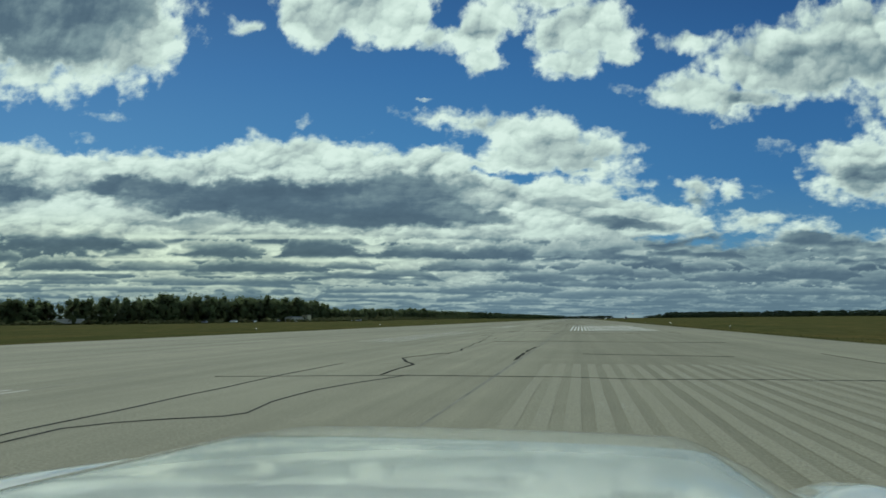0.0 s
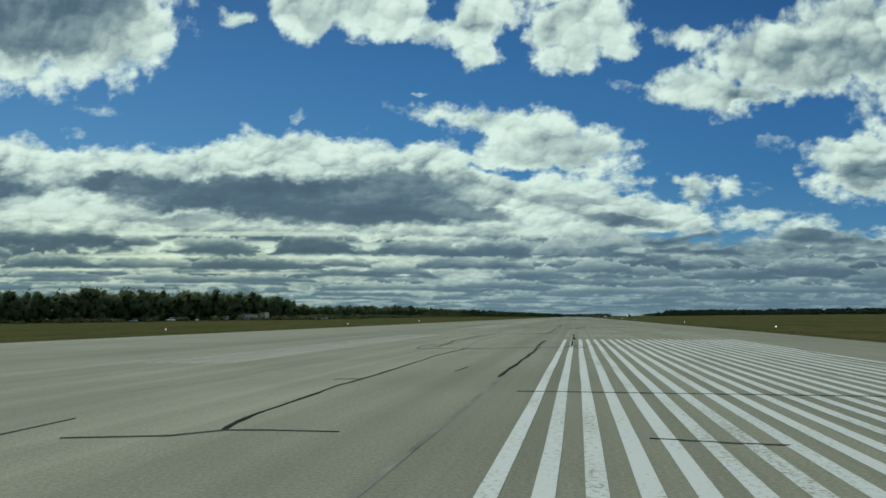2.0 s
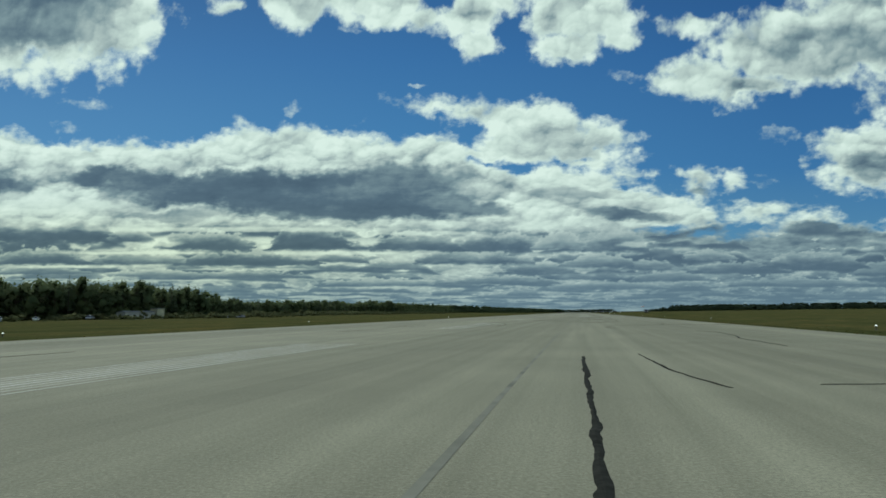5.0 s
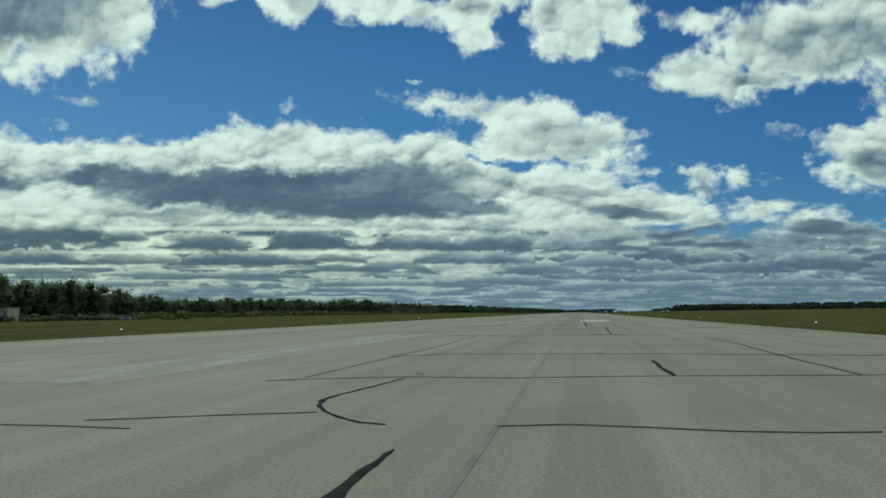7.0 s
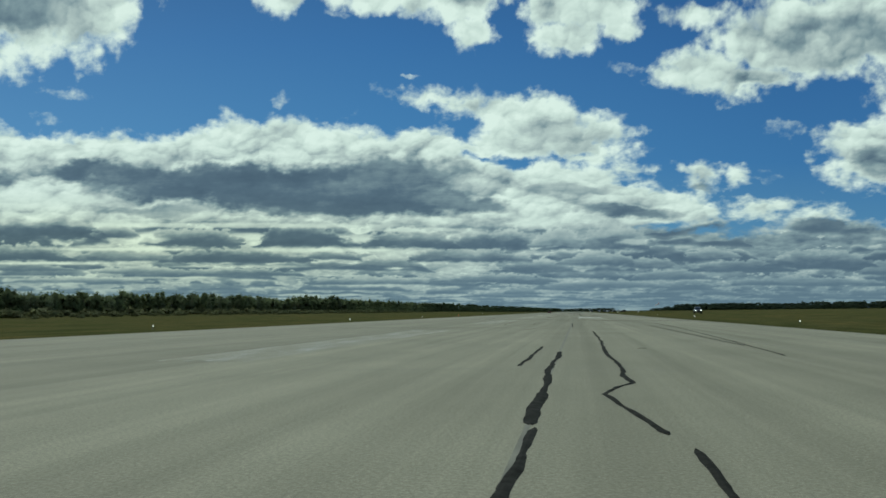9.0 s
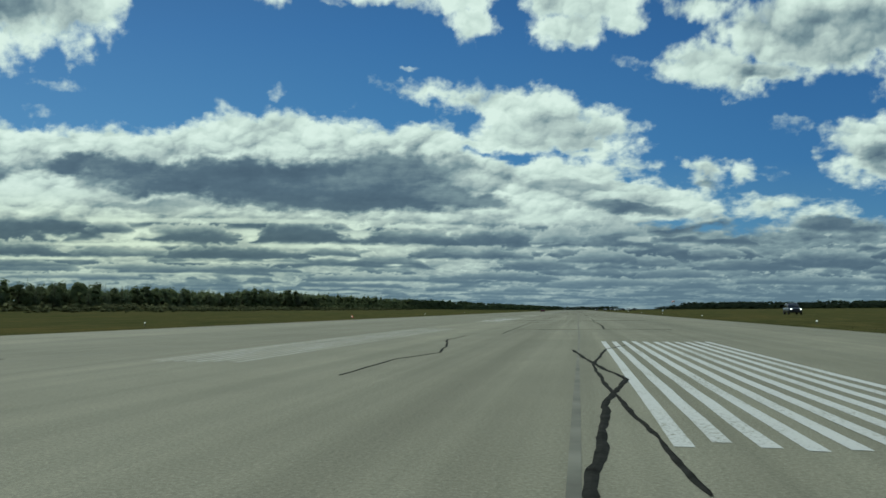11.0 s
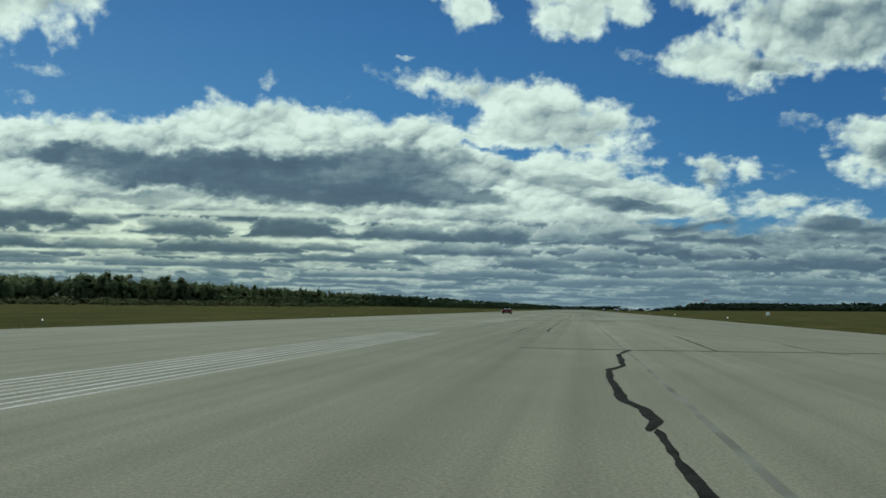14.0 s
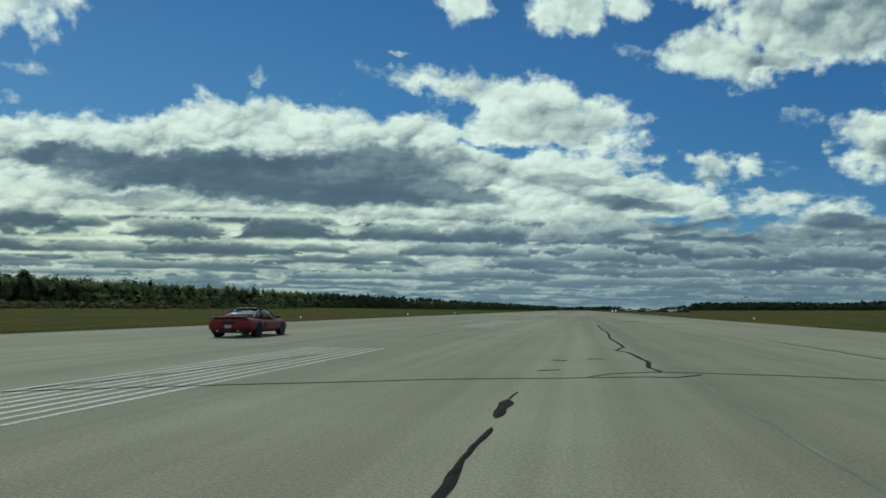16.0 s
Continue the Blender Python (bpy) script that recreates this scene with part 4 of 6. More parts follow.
seal(THIN, (3.89, 299.79), (3.75, 289.31), (3.04, 274.73), (2.71, 269.29))
seal(LEAN, (-4.39, 287.31), (-4.45, 301.52))
seal(THIN, (-1.21, 301.64), (-1.09, 290.03))
seal(BROAD, (-3.81, 351.66), (-3.82, 352.14))
seal(JOINT, (-3.81, 354.40), (-2.23, 354.35), (-0.76, 354.55), (-0.18, 354.66), (1.32, 354.63), (2.36, 354.54))
seal(THIN, (-3.75, 349.58), (-3.73, 350.18), (-3.78, 351.37), (-3.82, 351.89), (-3.81, 353.15), (-3.81, 354.40), (-3.92, 359.13), (-4.09, 368.25))
seal(WIDE, (-0.14, 367.78), (-0.14, 367.78), (-0.06, 360.24), (-0.19, 356.30), (-0.18, 354.66))
seal(WIDE, (-3.86, 368.05), (-3.91, 368.66), (-3.92, 369.40), (-3.88, 370.35))
seal(WIDE, (-3.68, 368.14), (-3.72, 368.76), (-3.78, 369.58), (-3.73, 370.53))
seal(JOINT, (-6.16, 370.16), (-5.08, 370.29), (-3.71, 370.48), (-2.15, 370.72), (-1.03, 370.82), (-0.23, 370.77))
seal(WIDE, (-0.14, 386.79), (-0.18, 384.84), (-0.16, 379.15), (-0.22, 375.24), (-0.22, 372.72), (-0.23, 370.90), (-0.26, 370.08), (-0.26, 368.94), (-0.22, 368.17))
seal(JOINT, (-6.34, 375.75), (-3.82, 376.32), (-1.70, 376.47), (0.26, 376.15), (2.00, 375.86), (3.39, 375.80))
seal(THIN, (-3.79, 376.33), (-3.87, 381.31), (-3.90, 386.29))
seal(LEAN, (-4.38, 385.23), (-4.37, 386.93))
seal(THIN, (-4.28, 386.46), (-4.29, 386.59), (-4.31, 387.13), (-4.35, 388.19), (-4.30, 389.53), (-4.28, 391.20), (-4.26, 393.13))
seal(WIDE, (-3.81, 386.94), (-3.85, 387.69), (-3.90, 388.78), (-3.91, 390.48), (-3.74, 391.90))
seal(WIDE, (-0.31, 392.66), (-0.33, 390.74), (-0.37, 389.26), (-0.38, 388.28), (-0.32, 387.55), (-0.29, 386.75))
seal(JOINT, (-4.16, 393.03), (-2.81, 393.38), (-1.02, 393.23), (-0.25, 392.68), (0.95, 392.88), (2.69, 393.22))
seal(THIN, (-3.83, 393.25), (-3.90, 397.54), (-3.84, 403.89))
seal(LEAN, (4.67, 402.64), (4.45, 400.39))
seal(LEAN, (-9.13, 400.92), (-9.65, 403.67))
seal(THIN, (0.65, 405.89), (0.61, 402.98))
seal(JOINT, (-5.94, 407.06), (-4.72, 407.38), (-3.33, 407.61), (-1.97, 407.92), (-1.17, 407.95), (-0.40, 407.94), (0.30, 407.84), (0.84, 407.83))
seal(THIN, (0.54, 412.58), (0.49, 410.48), (0.46, 408.85), (0.41, 407.76), (0.49, 406.99))
seal(LEAN, (-6.44, 409.61), (-6.43, 411.00), (-6.40, 412.70))
seal(JOINT, (-0.19, 413.39), (0.66, 412.86), (1.78, 412.38), (2.72, 412.44))
seal(WIDE, (-0.13, 424.73), (-0.25, 418.39), (-0.38, 414.24), (-0.19, 413.39))
seal(THIN, (-0.44, 425.22), (-0.39, 424.78), (-0.34, 424.49))
seal(JOINT, (-2.08, 425.11), (-1.28, 425.19), (-0.72, 425.17), (-0.39, 425.18), (0.06, 425.19))
seal(BROAD, (-1.77, 434.75), (-1.71, 430.83), (-1.73, 428.94), (-1.61, 427.66), (-1.58, 426.70), (-1.42, 426.00), (-1.38, 425.36), (-1.34, 425.17))
seal(JOINT, (-2.77, 435.07), (-1.79, 434.96))
seal(JOINT, (0.10, 436.86), (2.71, 434.89), (3.98, 434.78))
seal(THIN, (-2.94, 438.83), (-3.11, 436.78), (-2.77, 435.07))
seal(LEAN, (5.09, 440.54), (4.98, 437.60))
seal(LEAN, (2.67, 443.91), (2.62, 441.43), (2.66, 435.25))
seal(WIDE, (-1.59, 443.92), (-1.56, 441.45))
seal(BROAD, (-1.11, 452.92), (-1.41, 451.48), (-1.49, 449.07), (-1.72, 448.37), (-1.75, 446.95), (-1.74, 445.39), (-1.60, 444.85), (-1.58, 444.30), (-1.67, 443.85))
seal(JOINT, (-3.30, 452.89), (-1.27, 452.86), (0.55, 452.97), (3.67, 453.39))
seal(LEAN, (2.69, 456.51), (2.55, 453.85), (2.72, 452.59))
seal(THIN, (0.84, 460.78), (0.67, 456.26), (0.55, 452.97))
seal(LEAN, (-4.16, 459.91), (-4.18, 463.17))
seal(THIN, (-3.14, 462.46), (-3.14, 463.18))
seal(FAINT, (-6.97, 463.06), (-7.03, 463.73), (-6.97, 464.01))
seal(THIN, (-4.26, 462.74), (-4.24, 463.21), (-4.22, 464.23), (-4.19, 465.74), (-4.19, 467.60))
seal(WIDE, (-3.20, 463.14), (-3.22, 464.20), (-3.20, 465.56), (-3.22, 466.87), (-3.12, 468.04))
seal(LEAN, (2.05, 471.13), (2.03, 469.90), (2.00, 468.90))
seal(WIDE, (1.64, 474.09), (1.61, 472.53))
seal(WIDE, (-3.25, 470.81), (-3.13, 477.37))
seal(LEAN, (-1.11, 478.63), (-1.12, 471.91))
seal(THIN, (-4.23, 473.51), (-4.20, 478.55))
seal(BROAD, (-4.03, 482.23), (-4.06, 482.77), (-4.06, 483.41))
seal(JOINT, (-7.17, 484.00), (-6.77, 483.68), (-6.25, 483.49), (-5.60, 483.40), (-5.28, 483.24), (-4.49, 483.41), (-3.40, 483.73))
seal(THIN, (-1.01, 484.45), (-0.74, 484.12), (-0.50, 483.47), (-0.09, 483.30))
seal(JOINT, (-3.40, 483.73), (-2.49, 483.98), (-1.03, 484.36))
seal(JOINT, (-1.03, 484.36), (-0.77, 484.87), (-0.40, 485.06), (0.61, 485.01))
seal(WIDE, (-3.40, 483.73), (-3.23, 484.21), (-3.19, 485.74), (-3.20, 487.93))
seal(WIDE, (-3.37, 485.05), (-3.33, 486.06), (-3.36, 487.35))
seal(JOINT, (-2.78, 489.31), (-1.16, 489.54), (2.52, 489.66))
seal(THIN, (-3.22, 488.15), (-2.95, 488.98), (-2.89, 491.63))
seal(THIN, (-4.29, 483.71), (-4.34, 485.28), (-4.31, 487.93), (-4.23, 493.26), (-4.20, 501.82))
seal(WIDE, (-3.13, 492.41), (-3.10, 497.27))
seal(WIDE, (-2.85, 499.12), (-2.83, 501.75))
seal(HAIR, (-3.96, 501.77), (-3.91, 503.06))
seal(JOINT, (-2.80, 505.39), (-1.95, 505.48), (-0.67, 505.42), (0.90, 505.36))
seal(THIN, (-4.19, 501.41), (-4.23, 502.37), (-4.26, 503.54), (-4.21, 505.53), (-4.29, 509.62), (-4.30, 516.95))
seal(BROAD, (-2.87, 501.75), (-2.86, 502.46), (-2.87, 503.33), (-2.89, 504.53), (-2.87, 506.33), (-2.85, 509.25), (-2.84, 513.36), (-2.76, 514.88))
seal(LEAN, (2.55, 513.36), (2.58, 511.04), (2.47, 509.18))
seal(THIN, (-3.16, 514.74), (-3.16, 521.14))
seal(BROAD, (-3.17, 521.55), (-3.17, 522.07), (-3.17, 522.56))
seal(HAIR, (-3.17, 522.56), (-3.13, 523.11))
seal(JOINT, (-8.02, 522.01), (-7.39, 522.38), (-6.37, 522.96), (-5.38, 523.46), (-4.24, 524.07), (-2.71, 524.55), (-1.71, 524.91))
seal(THIN, (-1.71, 524.91), (-1.39, 524.92), (-1.06, 525.34))
seal(JOINT, (-2.45, 524.75), (-2.16, 525.24), (-1.64, 525.59), (-0.95, 525.59), (0.01, 525.45), (0.93, 525.13))
seal(HAIR, (-3.09, 525.41), (-2.80, 525.65))
seal(WIDE, (-2.98, 527.32), (-2.74, 527.26))
seal(WIDE, (-2.40, 527.70), (-2.13, 527.77))
seal(THIN, (2.37, 535.58), (2.41, 531.74), (2.42, 528.73))
seal(WIDE, (-1.45, 553.10), (-1.56, 545.91), (-1.49, 540.50), (-1.64, 536.2), (-1.60, 533.4), (-1.57, 531.41), (-1.82, 530.2), (-1.60, 529.47), (-1.50, 527.39), (-1.57, 526.25), (-1.47, 525.55))
seal(JOINT, (-7.95, 522.30), (-7.64, 523.35), (-7.43, 524.70), (-7.08, 527.61))
seal(LEAN, (-6.99, 534.89), (-7.27, 541.57))

# more cracks of the same kind on stretches passed between and beyond
wander = random.Random(21)
for low, high, count in ((126, 172, 10), (284, 338, 12), (545, 760, 34)):
    for _ in range(count):
        x, y = wander.uniform(-15, 6.5), wander.uniform(low, high)
        across = wander.random() < 0.35
        line = [(x, y)]
        for _ in range(wander.randint(2, 5)):
            x += wander.uniform(1.5, 3.5) if across else wander.uniform(-0.5, 0.5)
            y += wander.uniform(-0.3, 0.3) if across else wander.uniform(1.5, 4)
            line.append((min(max(x, -17), 8), y))
        seal(wander.choice((WIDE, THIN, THIN)) if not across else HAIR, *line)

# paving seams along the run
for x, width in ((-1.22, 0.072), (3.4, 0.05), (-10.2, 0.06), (-13.8, 0.06), (6.1, 0.05)):
    verts, faces = [], []
    for k in range(260):
        y = RUN_START + 3 * k
        wob = 0.05 * noise.noise(Vector((y * 0.05, x, 0)))
        half = width * (0.35 + 0.3 * noise.noise(Vector((y * 0.11, x, 4))))
        verts += [(x + wob - half, y, 0.0022), (x + wob + half, y, 0.0022)]
        if k:
            faces.append((2 * k - 2, 2 * k - 1, 2 * k + 1, 2 * k))
    link_mesh("paving_seam", verts, faces, SEAM, runway)


def marking(x0, y0, y1, count, pitch, width, mat, label, lean=0.0):
    """A block of parallel painted stripes along the run."""
    top = thing("runway_marking", x0, y0, 0, 0, label, "runway marking", "striped runway markings")
    wob = random.Random(int(y0 * 10))
    for k in range(count):
        verts, faces = [], []
        steps = 14
        a, b = wob.uniform(-0.12, 0.12), wob.uniform(-0.12, 0.12)
        for s in range(steps + 1):
            f = s / steps
            y = a + f * (y1 - y0 + b - a)
            x = k * pitch + lean * f + wob.uniform(-0.006, 0.006)
            for side, z in ((-0.5, 0.0012), (0.5, 0.0012)):
                verts.append((x + side * width * (1 + wob.uniform(-0.06, 0.06)), y, 0.0032))
            if s:
                i = 2 * s
                faces.append((i - 2, i - 1, i + 1, i))
        link_mesh("stripe", verts, faces, mat, top)


marking(-0.62, 43.4, 70.5, 23, 0.247, 0.108, PAINT_FRESH, "bold white painted stripes on the pale runway")
marking(-0.60, 72.6, 85.2, 11, 0.247, 0.19, PAINT_FAINT, "faded bluish-white painted stripes on the runway")
marking(-0.58, -1.0, 12.0, 17, 0.247, 0.13, PAINT_GHOST, "faded bluish-white painted stripes, nearly worn away")
marking(-0.50, 244.5, 257.6, 10, 0.247, 0.115, PAINT_FRESH, "ten bold white painted stripes on the runway")
marking(-0.60, 331.5, 344.5, 11, 0.247, 0.118, PAINT_FRESH, "bold white painted stripes crossed by a tarred crack")
marking(-0.45, 491.5, 505.0, 15, 0.247, 0.21, PAINT_FAINT, "faded bluish-white painted stripes on the runway")
# the broken centre line, each dash made of thin stripes
for k in range(-1, 24):
    y = 23.1 + 34.87 * k
    filled = k in (5, 7)
    marking(-8.05, y, y + 18.5, 8, 0.225, 0.2 if filled else 0.070 if k == 10 else 0.066, PAINT_DUST if filled else PAINT_FRESH if k == 10 else PAINT_WORN, "centre line dash of thin worn white stripes")


# ---------------------------------------------------------------- runway edge lights
def edge_light():
    top = thing("runway_light", 0, 0, 0, 0, "small white runway edge light in the grass", "runway light", "runway edge lights")
    part("base_plate", spun([(0.08, 0), (0.08, 0.012), (0.06, 0.02)], sides=12), DARK_METAL, top)
    part("stem", rod((0, 0, 0.015), (0, 0, 0.12), 0.022, 0.018), DARK_METAL, top)
    part("housing", spun([(0.022, 0.11), (0.040, 0.125), (0.042, 0.155), (0.036, 0.165)], sides=12), DARK_METAL, top)
    part("lens", spun([(0.026, 0.165), (0.031, 0.180), (0.030, 0.196), (0.020, 0.208), (0.006, 0.214)], sides=12), WHITE_LAMP, top, "lit clear lens", True)
    return top


light = edge_light()
light.matrix_world = pose(11.4, 54.9, land(11.4, 55))
for k in range(0, 22):
    if k:
        copy_thing(light, pose(11.4 + 0.03 * k, 54.9 + 34.7 * k, land(11.4, 0)))
    copy_thing(light, pose(-26.6 + 0.12 * k, 16.5 + 34.42 * k, land(-26.6, 0)))


# ---------------------------------------------------------------- trees
def outward(verts, faces, height):
    """Turns every side of a crown to face away from its middle."""
    p = np.array(verts)
    f = np.array(faces)
    a, b, c = p[f[:, 0]], p[f[:, 1]], p[f[:, 2]]
    away = (a + b + c) / 3 - np.array((0, 0, 0.35 * height))
    wrong = np.sum(np.cross(b - a, c - a) * away, axis=1) < 0
    f[wrong] = f[wrong][:, ::-1]
    return verts, [tuple(int(k) for k in q) for q in f]


def needles(rnd, height, width, count=360, fine=0.5):
    """Crown of a spruce: drooping ragged flakes in whorls, wide below and narrowing to a leader."""
    verts, faces = [], []
    for k in range(count):
        f = 1 - math.sqrt(1 - 0.985 * (k + rnd.random()) / count)
        ring = 0.78 + 0.22 * math.cos(f * 2 * math.pi * 9)                 # whorls of boughs
        reach = width * ((1 - f) ** 0.75 * ring + 0.035) * rnd.uniform(0.5, 1.08)
        a = rnd.uniform(0, 2 * math.pi)
        c, d = math.cos(a), math.sin(a)
        at = Vector((reach * c, reach * d, height * (0.05 + 0.95 * f) - 0.16 * reach))
        size = width * fine * rnd.uniform(0.22, 0.42) * (0.45 + 0.7 * (1 - f))
        out, side = Vector((c, d, -0.55)).normalized(), Vector((-d, c, rnd.uniform(-0.25, 0.25)))
        i = len(verts)
        verts += [(at - out * size).to_tuple(), (at + side * 0.6 * size).to_tuple(), (at + out * size).to_tuple(), (at - side * 0.6 * size).to_tuple(), (at + Vector((0, 0, 0.35 * size))).to_tuple()]
        faces += [(i, i + 1, i + 4), (i + 1, i + 2, i + 4), (i + 2, i + 3, i + 4)]
    i = len(verts)
    verts += [(0.03 * width, 0, height * 0.93), (-0.02 * width, 0.03 * width, height * 0.93), (-0.02 * width, -0.03 * width, height * 0.93), (0, 0, height * 1.02)]
    faces += [(i, i + 1, i + 3), (i + 1, i + 2, i + 3), (i + 2, i, i + 3)]
    return outward(verts, faces, height)


# corners and sides of a regular twenty-sided solid
GOLD = (1 + math.sqrt(5)) / 2
LUMP = [Vector(p).normalized() for p in ((-1, GOLD, 0), (1, GOLD, 0), (-1, -GOLD, 0), (1, -GOLD, 0), (0, -1, GOLD), (0, 1, GOLD), (0, -1, -GOLD), (0, 1, -GOLD), (GOLD, 0, -1), (GOLD, 0, 1), (-GOLD, 0, -1), (-GOLD, 0, 1))]
LUMP_SIDES = [(i, j, k) for i in range(12) for j in range(i + 1, 12) for k in range(j + 1, 12)
              if max((LUMP[i] - LUMP[j]).length, (LUMP[j] - LUMP[k]).length, (LUMP[i] - LUMP[k]).length) < 1.2]


def leaf_clumps(rnd, height, width, low=0.22, count=420, fine=0.62, limbs=13):
    """Crown of a broad-leaved tree: close masses of leaves round several limbs, with loose clumps over them."""
    verts, faces = [], []
    hubs = []
    for k in range(limbs):
        a, f = rnd.uniform(0, 2 * math.pi), low + 0.10 + (0.80 - low) * (k + rnd.random()) / limbs
        reach = width * math.sqrt(max(0.05, 1 - ((f - 0.52) / 0.5) ** 2)) * rnd.uniform(0.25, 0.75)
        hubs.append((reach * math.cos(a), reach * math.sin(a), f * height, width * rnd.uniform(0.32, 0.55)))
    for hx, hy, hz, hr in hubs:
        i = len(verts)
        verts += [(Vector((hx, hy, hz)) + c * hr * rnd.uniform(0.48, 0.72)).to_tuple() for c in LUMP]
        faces += [(i + p, i + q, i + r) for p, q, r in LUMP_SIDES]
    for _ in range(count):
        hx, hy, hz, hr = rnd.choice(hubs)
        p = Vector((rnd.gauss(0, 1), rnd.gauss(0, 1), rnd.gauss(0, 0.9)))
        p = p.normalized() * hr * rnd.uniform(0.60, 1.05)
        at = Vector((hx, hy, hz)) + p
        size = rnd.uniform(0.16, 0.34) * width * fine
        n = (p.normalized() + Vector((rnd.uniform(-0.7, 0.7), rnd.uniform(-0.7, 0.7), rnd.uniform(-0.3, 0.8)))).normalized()
        u = n.orthogonal().normalized()
        v = n.cross(u)
        i, spin = len(verts), rnd.uniform(0, 1.5)
        for k in range(4):
            a = spin + 0.5 * math.pi * (k + rnd.uniform(-0.3, 0.3))
            verts.append((at + (u * math.cos(a) + v * math.sin(a)) * size * rnd.uniform(0.55, 1.2) - n * size * (0.3 if k % 2 else 0)).to_tuple())
        faces += [(i, i + 1, i + 2), (i, i + 2, i + 3)]
    return outward(verts, faces, height)


stature = {}


def spruce(k):
    rnd = random.Random(100 + k)
    h = rnd.uniform(9.0, 11.5)
    top = thing("spruce_tree", 0, 0, 0, 0, "tall dark green spruce at the edge of the woods", "tree", "trees along the airfield")
    part("trunk", rod((0, 0, -0.3), (0, 0, h * 0.95), 0.17, 0.02, 7), BARK, top)
    v, f = needles(rnd, h, rnd.uniform(1.9, 2.6), 620, 0.48)
    link_mesh("crown", v, f, SPRUCE, top, normals=rounded_crown(v, h))
    stature[top.name] = h
    return top


def broadleaf(k, low=0.06):
    rnd = random.Random(200 + k)
    h = rnd.uniform(8.0, 12.0)
    w = h * rnd.uniform(0.27, 0.36)
    top = thing("broadleaf_tree", 0, 0, 0, 0, "green broad-leaved tree beginning to turn, at the edge of the woods", "tree", "trees along the airfield")
    bm = rod((0, 0, -0.3), (0.1, 0, h * 0.75), 0.16, 0.04, 7)
    for _ in range(5):
        a, z = rnd.uniform(0, 6.28), rnd.uniform(0.25, 0.6) * h
        limb = rod((0, 0, z), (w * 0.7 * math.cos(a), w * 0.7 * math.sin(a), z + 0.2 * h), 0.06, 0.02, 5)
        me = bpy.data.meshes.new("limb")
        limb.to_mesh(me)
        limb.free()
        bm.from_mesh(me)
        bpy.data.meshes.remove(me)
    part("trunk", bm, BARK, top)
    v, f = leaf_clumps(rnd, h, w, low, 640, 0.40)
    link_mesh("crown", v, f, LEAVES, top, normals=rounded_crown(v, h))
    stature[top.name] = h
    return top


def bush(k):
    rnd = random.Random(300 + k)
    top = thing("bush", 0, 0, 0, 0, "low olive-green bush in rough grass", "bush", "bushes before the woods")
    v, f = leaf_clumps(rnd, rnd.uniform(1.6, 2.6), rnd.uniform(1.2, 2.0), 0.05, 140, 0.45, 5)
    link_mesh("crown", v, f, SCRUB, top, normals=rounded_crown(v, 1.6))
    part("stem", rod((0, 0, -0.1), (0, 0, 0.9), 0.05, 0.02, 5), BARK, top)
    return top


def open_ground(x, y):
    """False on the trodden tracks that lead up to the parked cars."""
    for px, py, wide in ((-118.9, 345.0, 3.0), (-147.0, 305.0, 3.5), (-159.2, 283.4, 3.5), (-151.0, 288.7, 3.0), (-167.0, 271.2, 3.0), (-205.0, 234.0, 4.0)):
        dx, dy = x - px, y - py
        if -5 < 0.54 * dx - 0.84 * dy < 26 and abs(0.84 * dx + 0.54 * dy) < wide:
            return False
    return True


def wood_edge(y):
    """How far left of the run the woods begin at a given place along it."""
    return -158 - 7 * math.sin(y / 83.0) - 5 * math.sin(y / 31.0 + 1.3) - 70 * max(0.0, min(1.0, (335 - y) / 160))


masters = [spruce(k) for k in range(5)] + [broadleaf(k) for k in range(6)]
used = set()


def plant(master, x, y, size, sink=0.0):
    m = pose(x, y, land(x, y) - sink, 0, 0, rng.uniform(0, 360)) @ Matrix.Diagonal((size * rng.uniform(0.9, 1.15), size * rng.uniform(0.9, 1.15), size, 1))
    if master.name in used:
        ob = copy_thing(master, m)
    else:
        used.add(master.name)
        ob = master
    ob.matrix_world = m


def kind_at(y):
    """Spruces and broad-leaved trees stand in patches."""
    p = (0.12 if y < 400 else 0.34) + 0.30 * noise.noise(Vector((y / 45.0, 0.3, 0)))
    return rng.choice(masters[:5]) if rng.random() < p else rng.choice(masters[5:])


# how high the tree tops reach, along the run
TREE_TOPS = [(90, 9.5), (244, 10.3), (261, 12.0), (281, 12.9), (305, 13.6), (320, 13.8), (336, 12.6), (350, 13.2), (360, 13.0), (373, 11.2), (395, 9.6), (407, 9.2), (430, 8.2), (446, 8.4), (484, 9.2), (560, 9.4),
             (572, 10.7), (582, 11.0), (598, 9.5), (612, 9.5), (635, 12.4), (650, 11.2), (668, 12.5), (701, 11.6), (790, 11.3), (1100, 11.0), (2400, 10.6)]


def canopy(y):
    return float(np.interp(y, *zip(*TREE_TOPS)))


y = 100.0
while y < 700:
    tree, x = kind_at(y), wood_edge(y) + rng.uniform(-3.0, 3.0)
    plant(tree, x, y, (canopy(y) * (rng.uniform(0.74, 0.98) if rng.random() < 0.7 else rng.uniform(0.98, 1.12)) - land(x, y)) / stature[tree.name], 0.2)
    y += rng.uniform(1.5, 2.4)
bushes = [bush(k) for k in range(4)]
for _ in range(70):
    y = rng.uniform(110, 760)
    kind, x, size = rng.choice(bushes), wood_edge(y) + rng.uniform(4, 20), rng.uniform(0.5, 1.15)
    if open_ground(x, y):
        plant(kind, x, y, size)


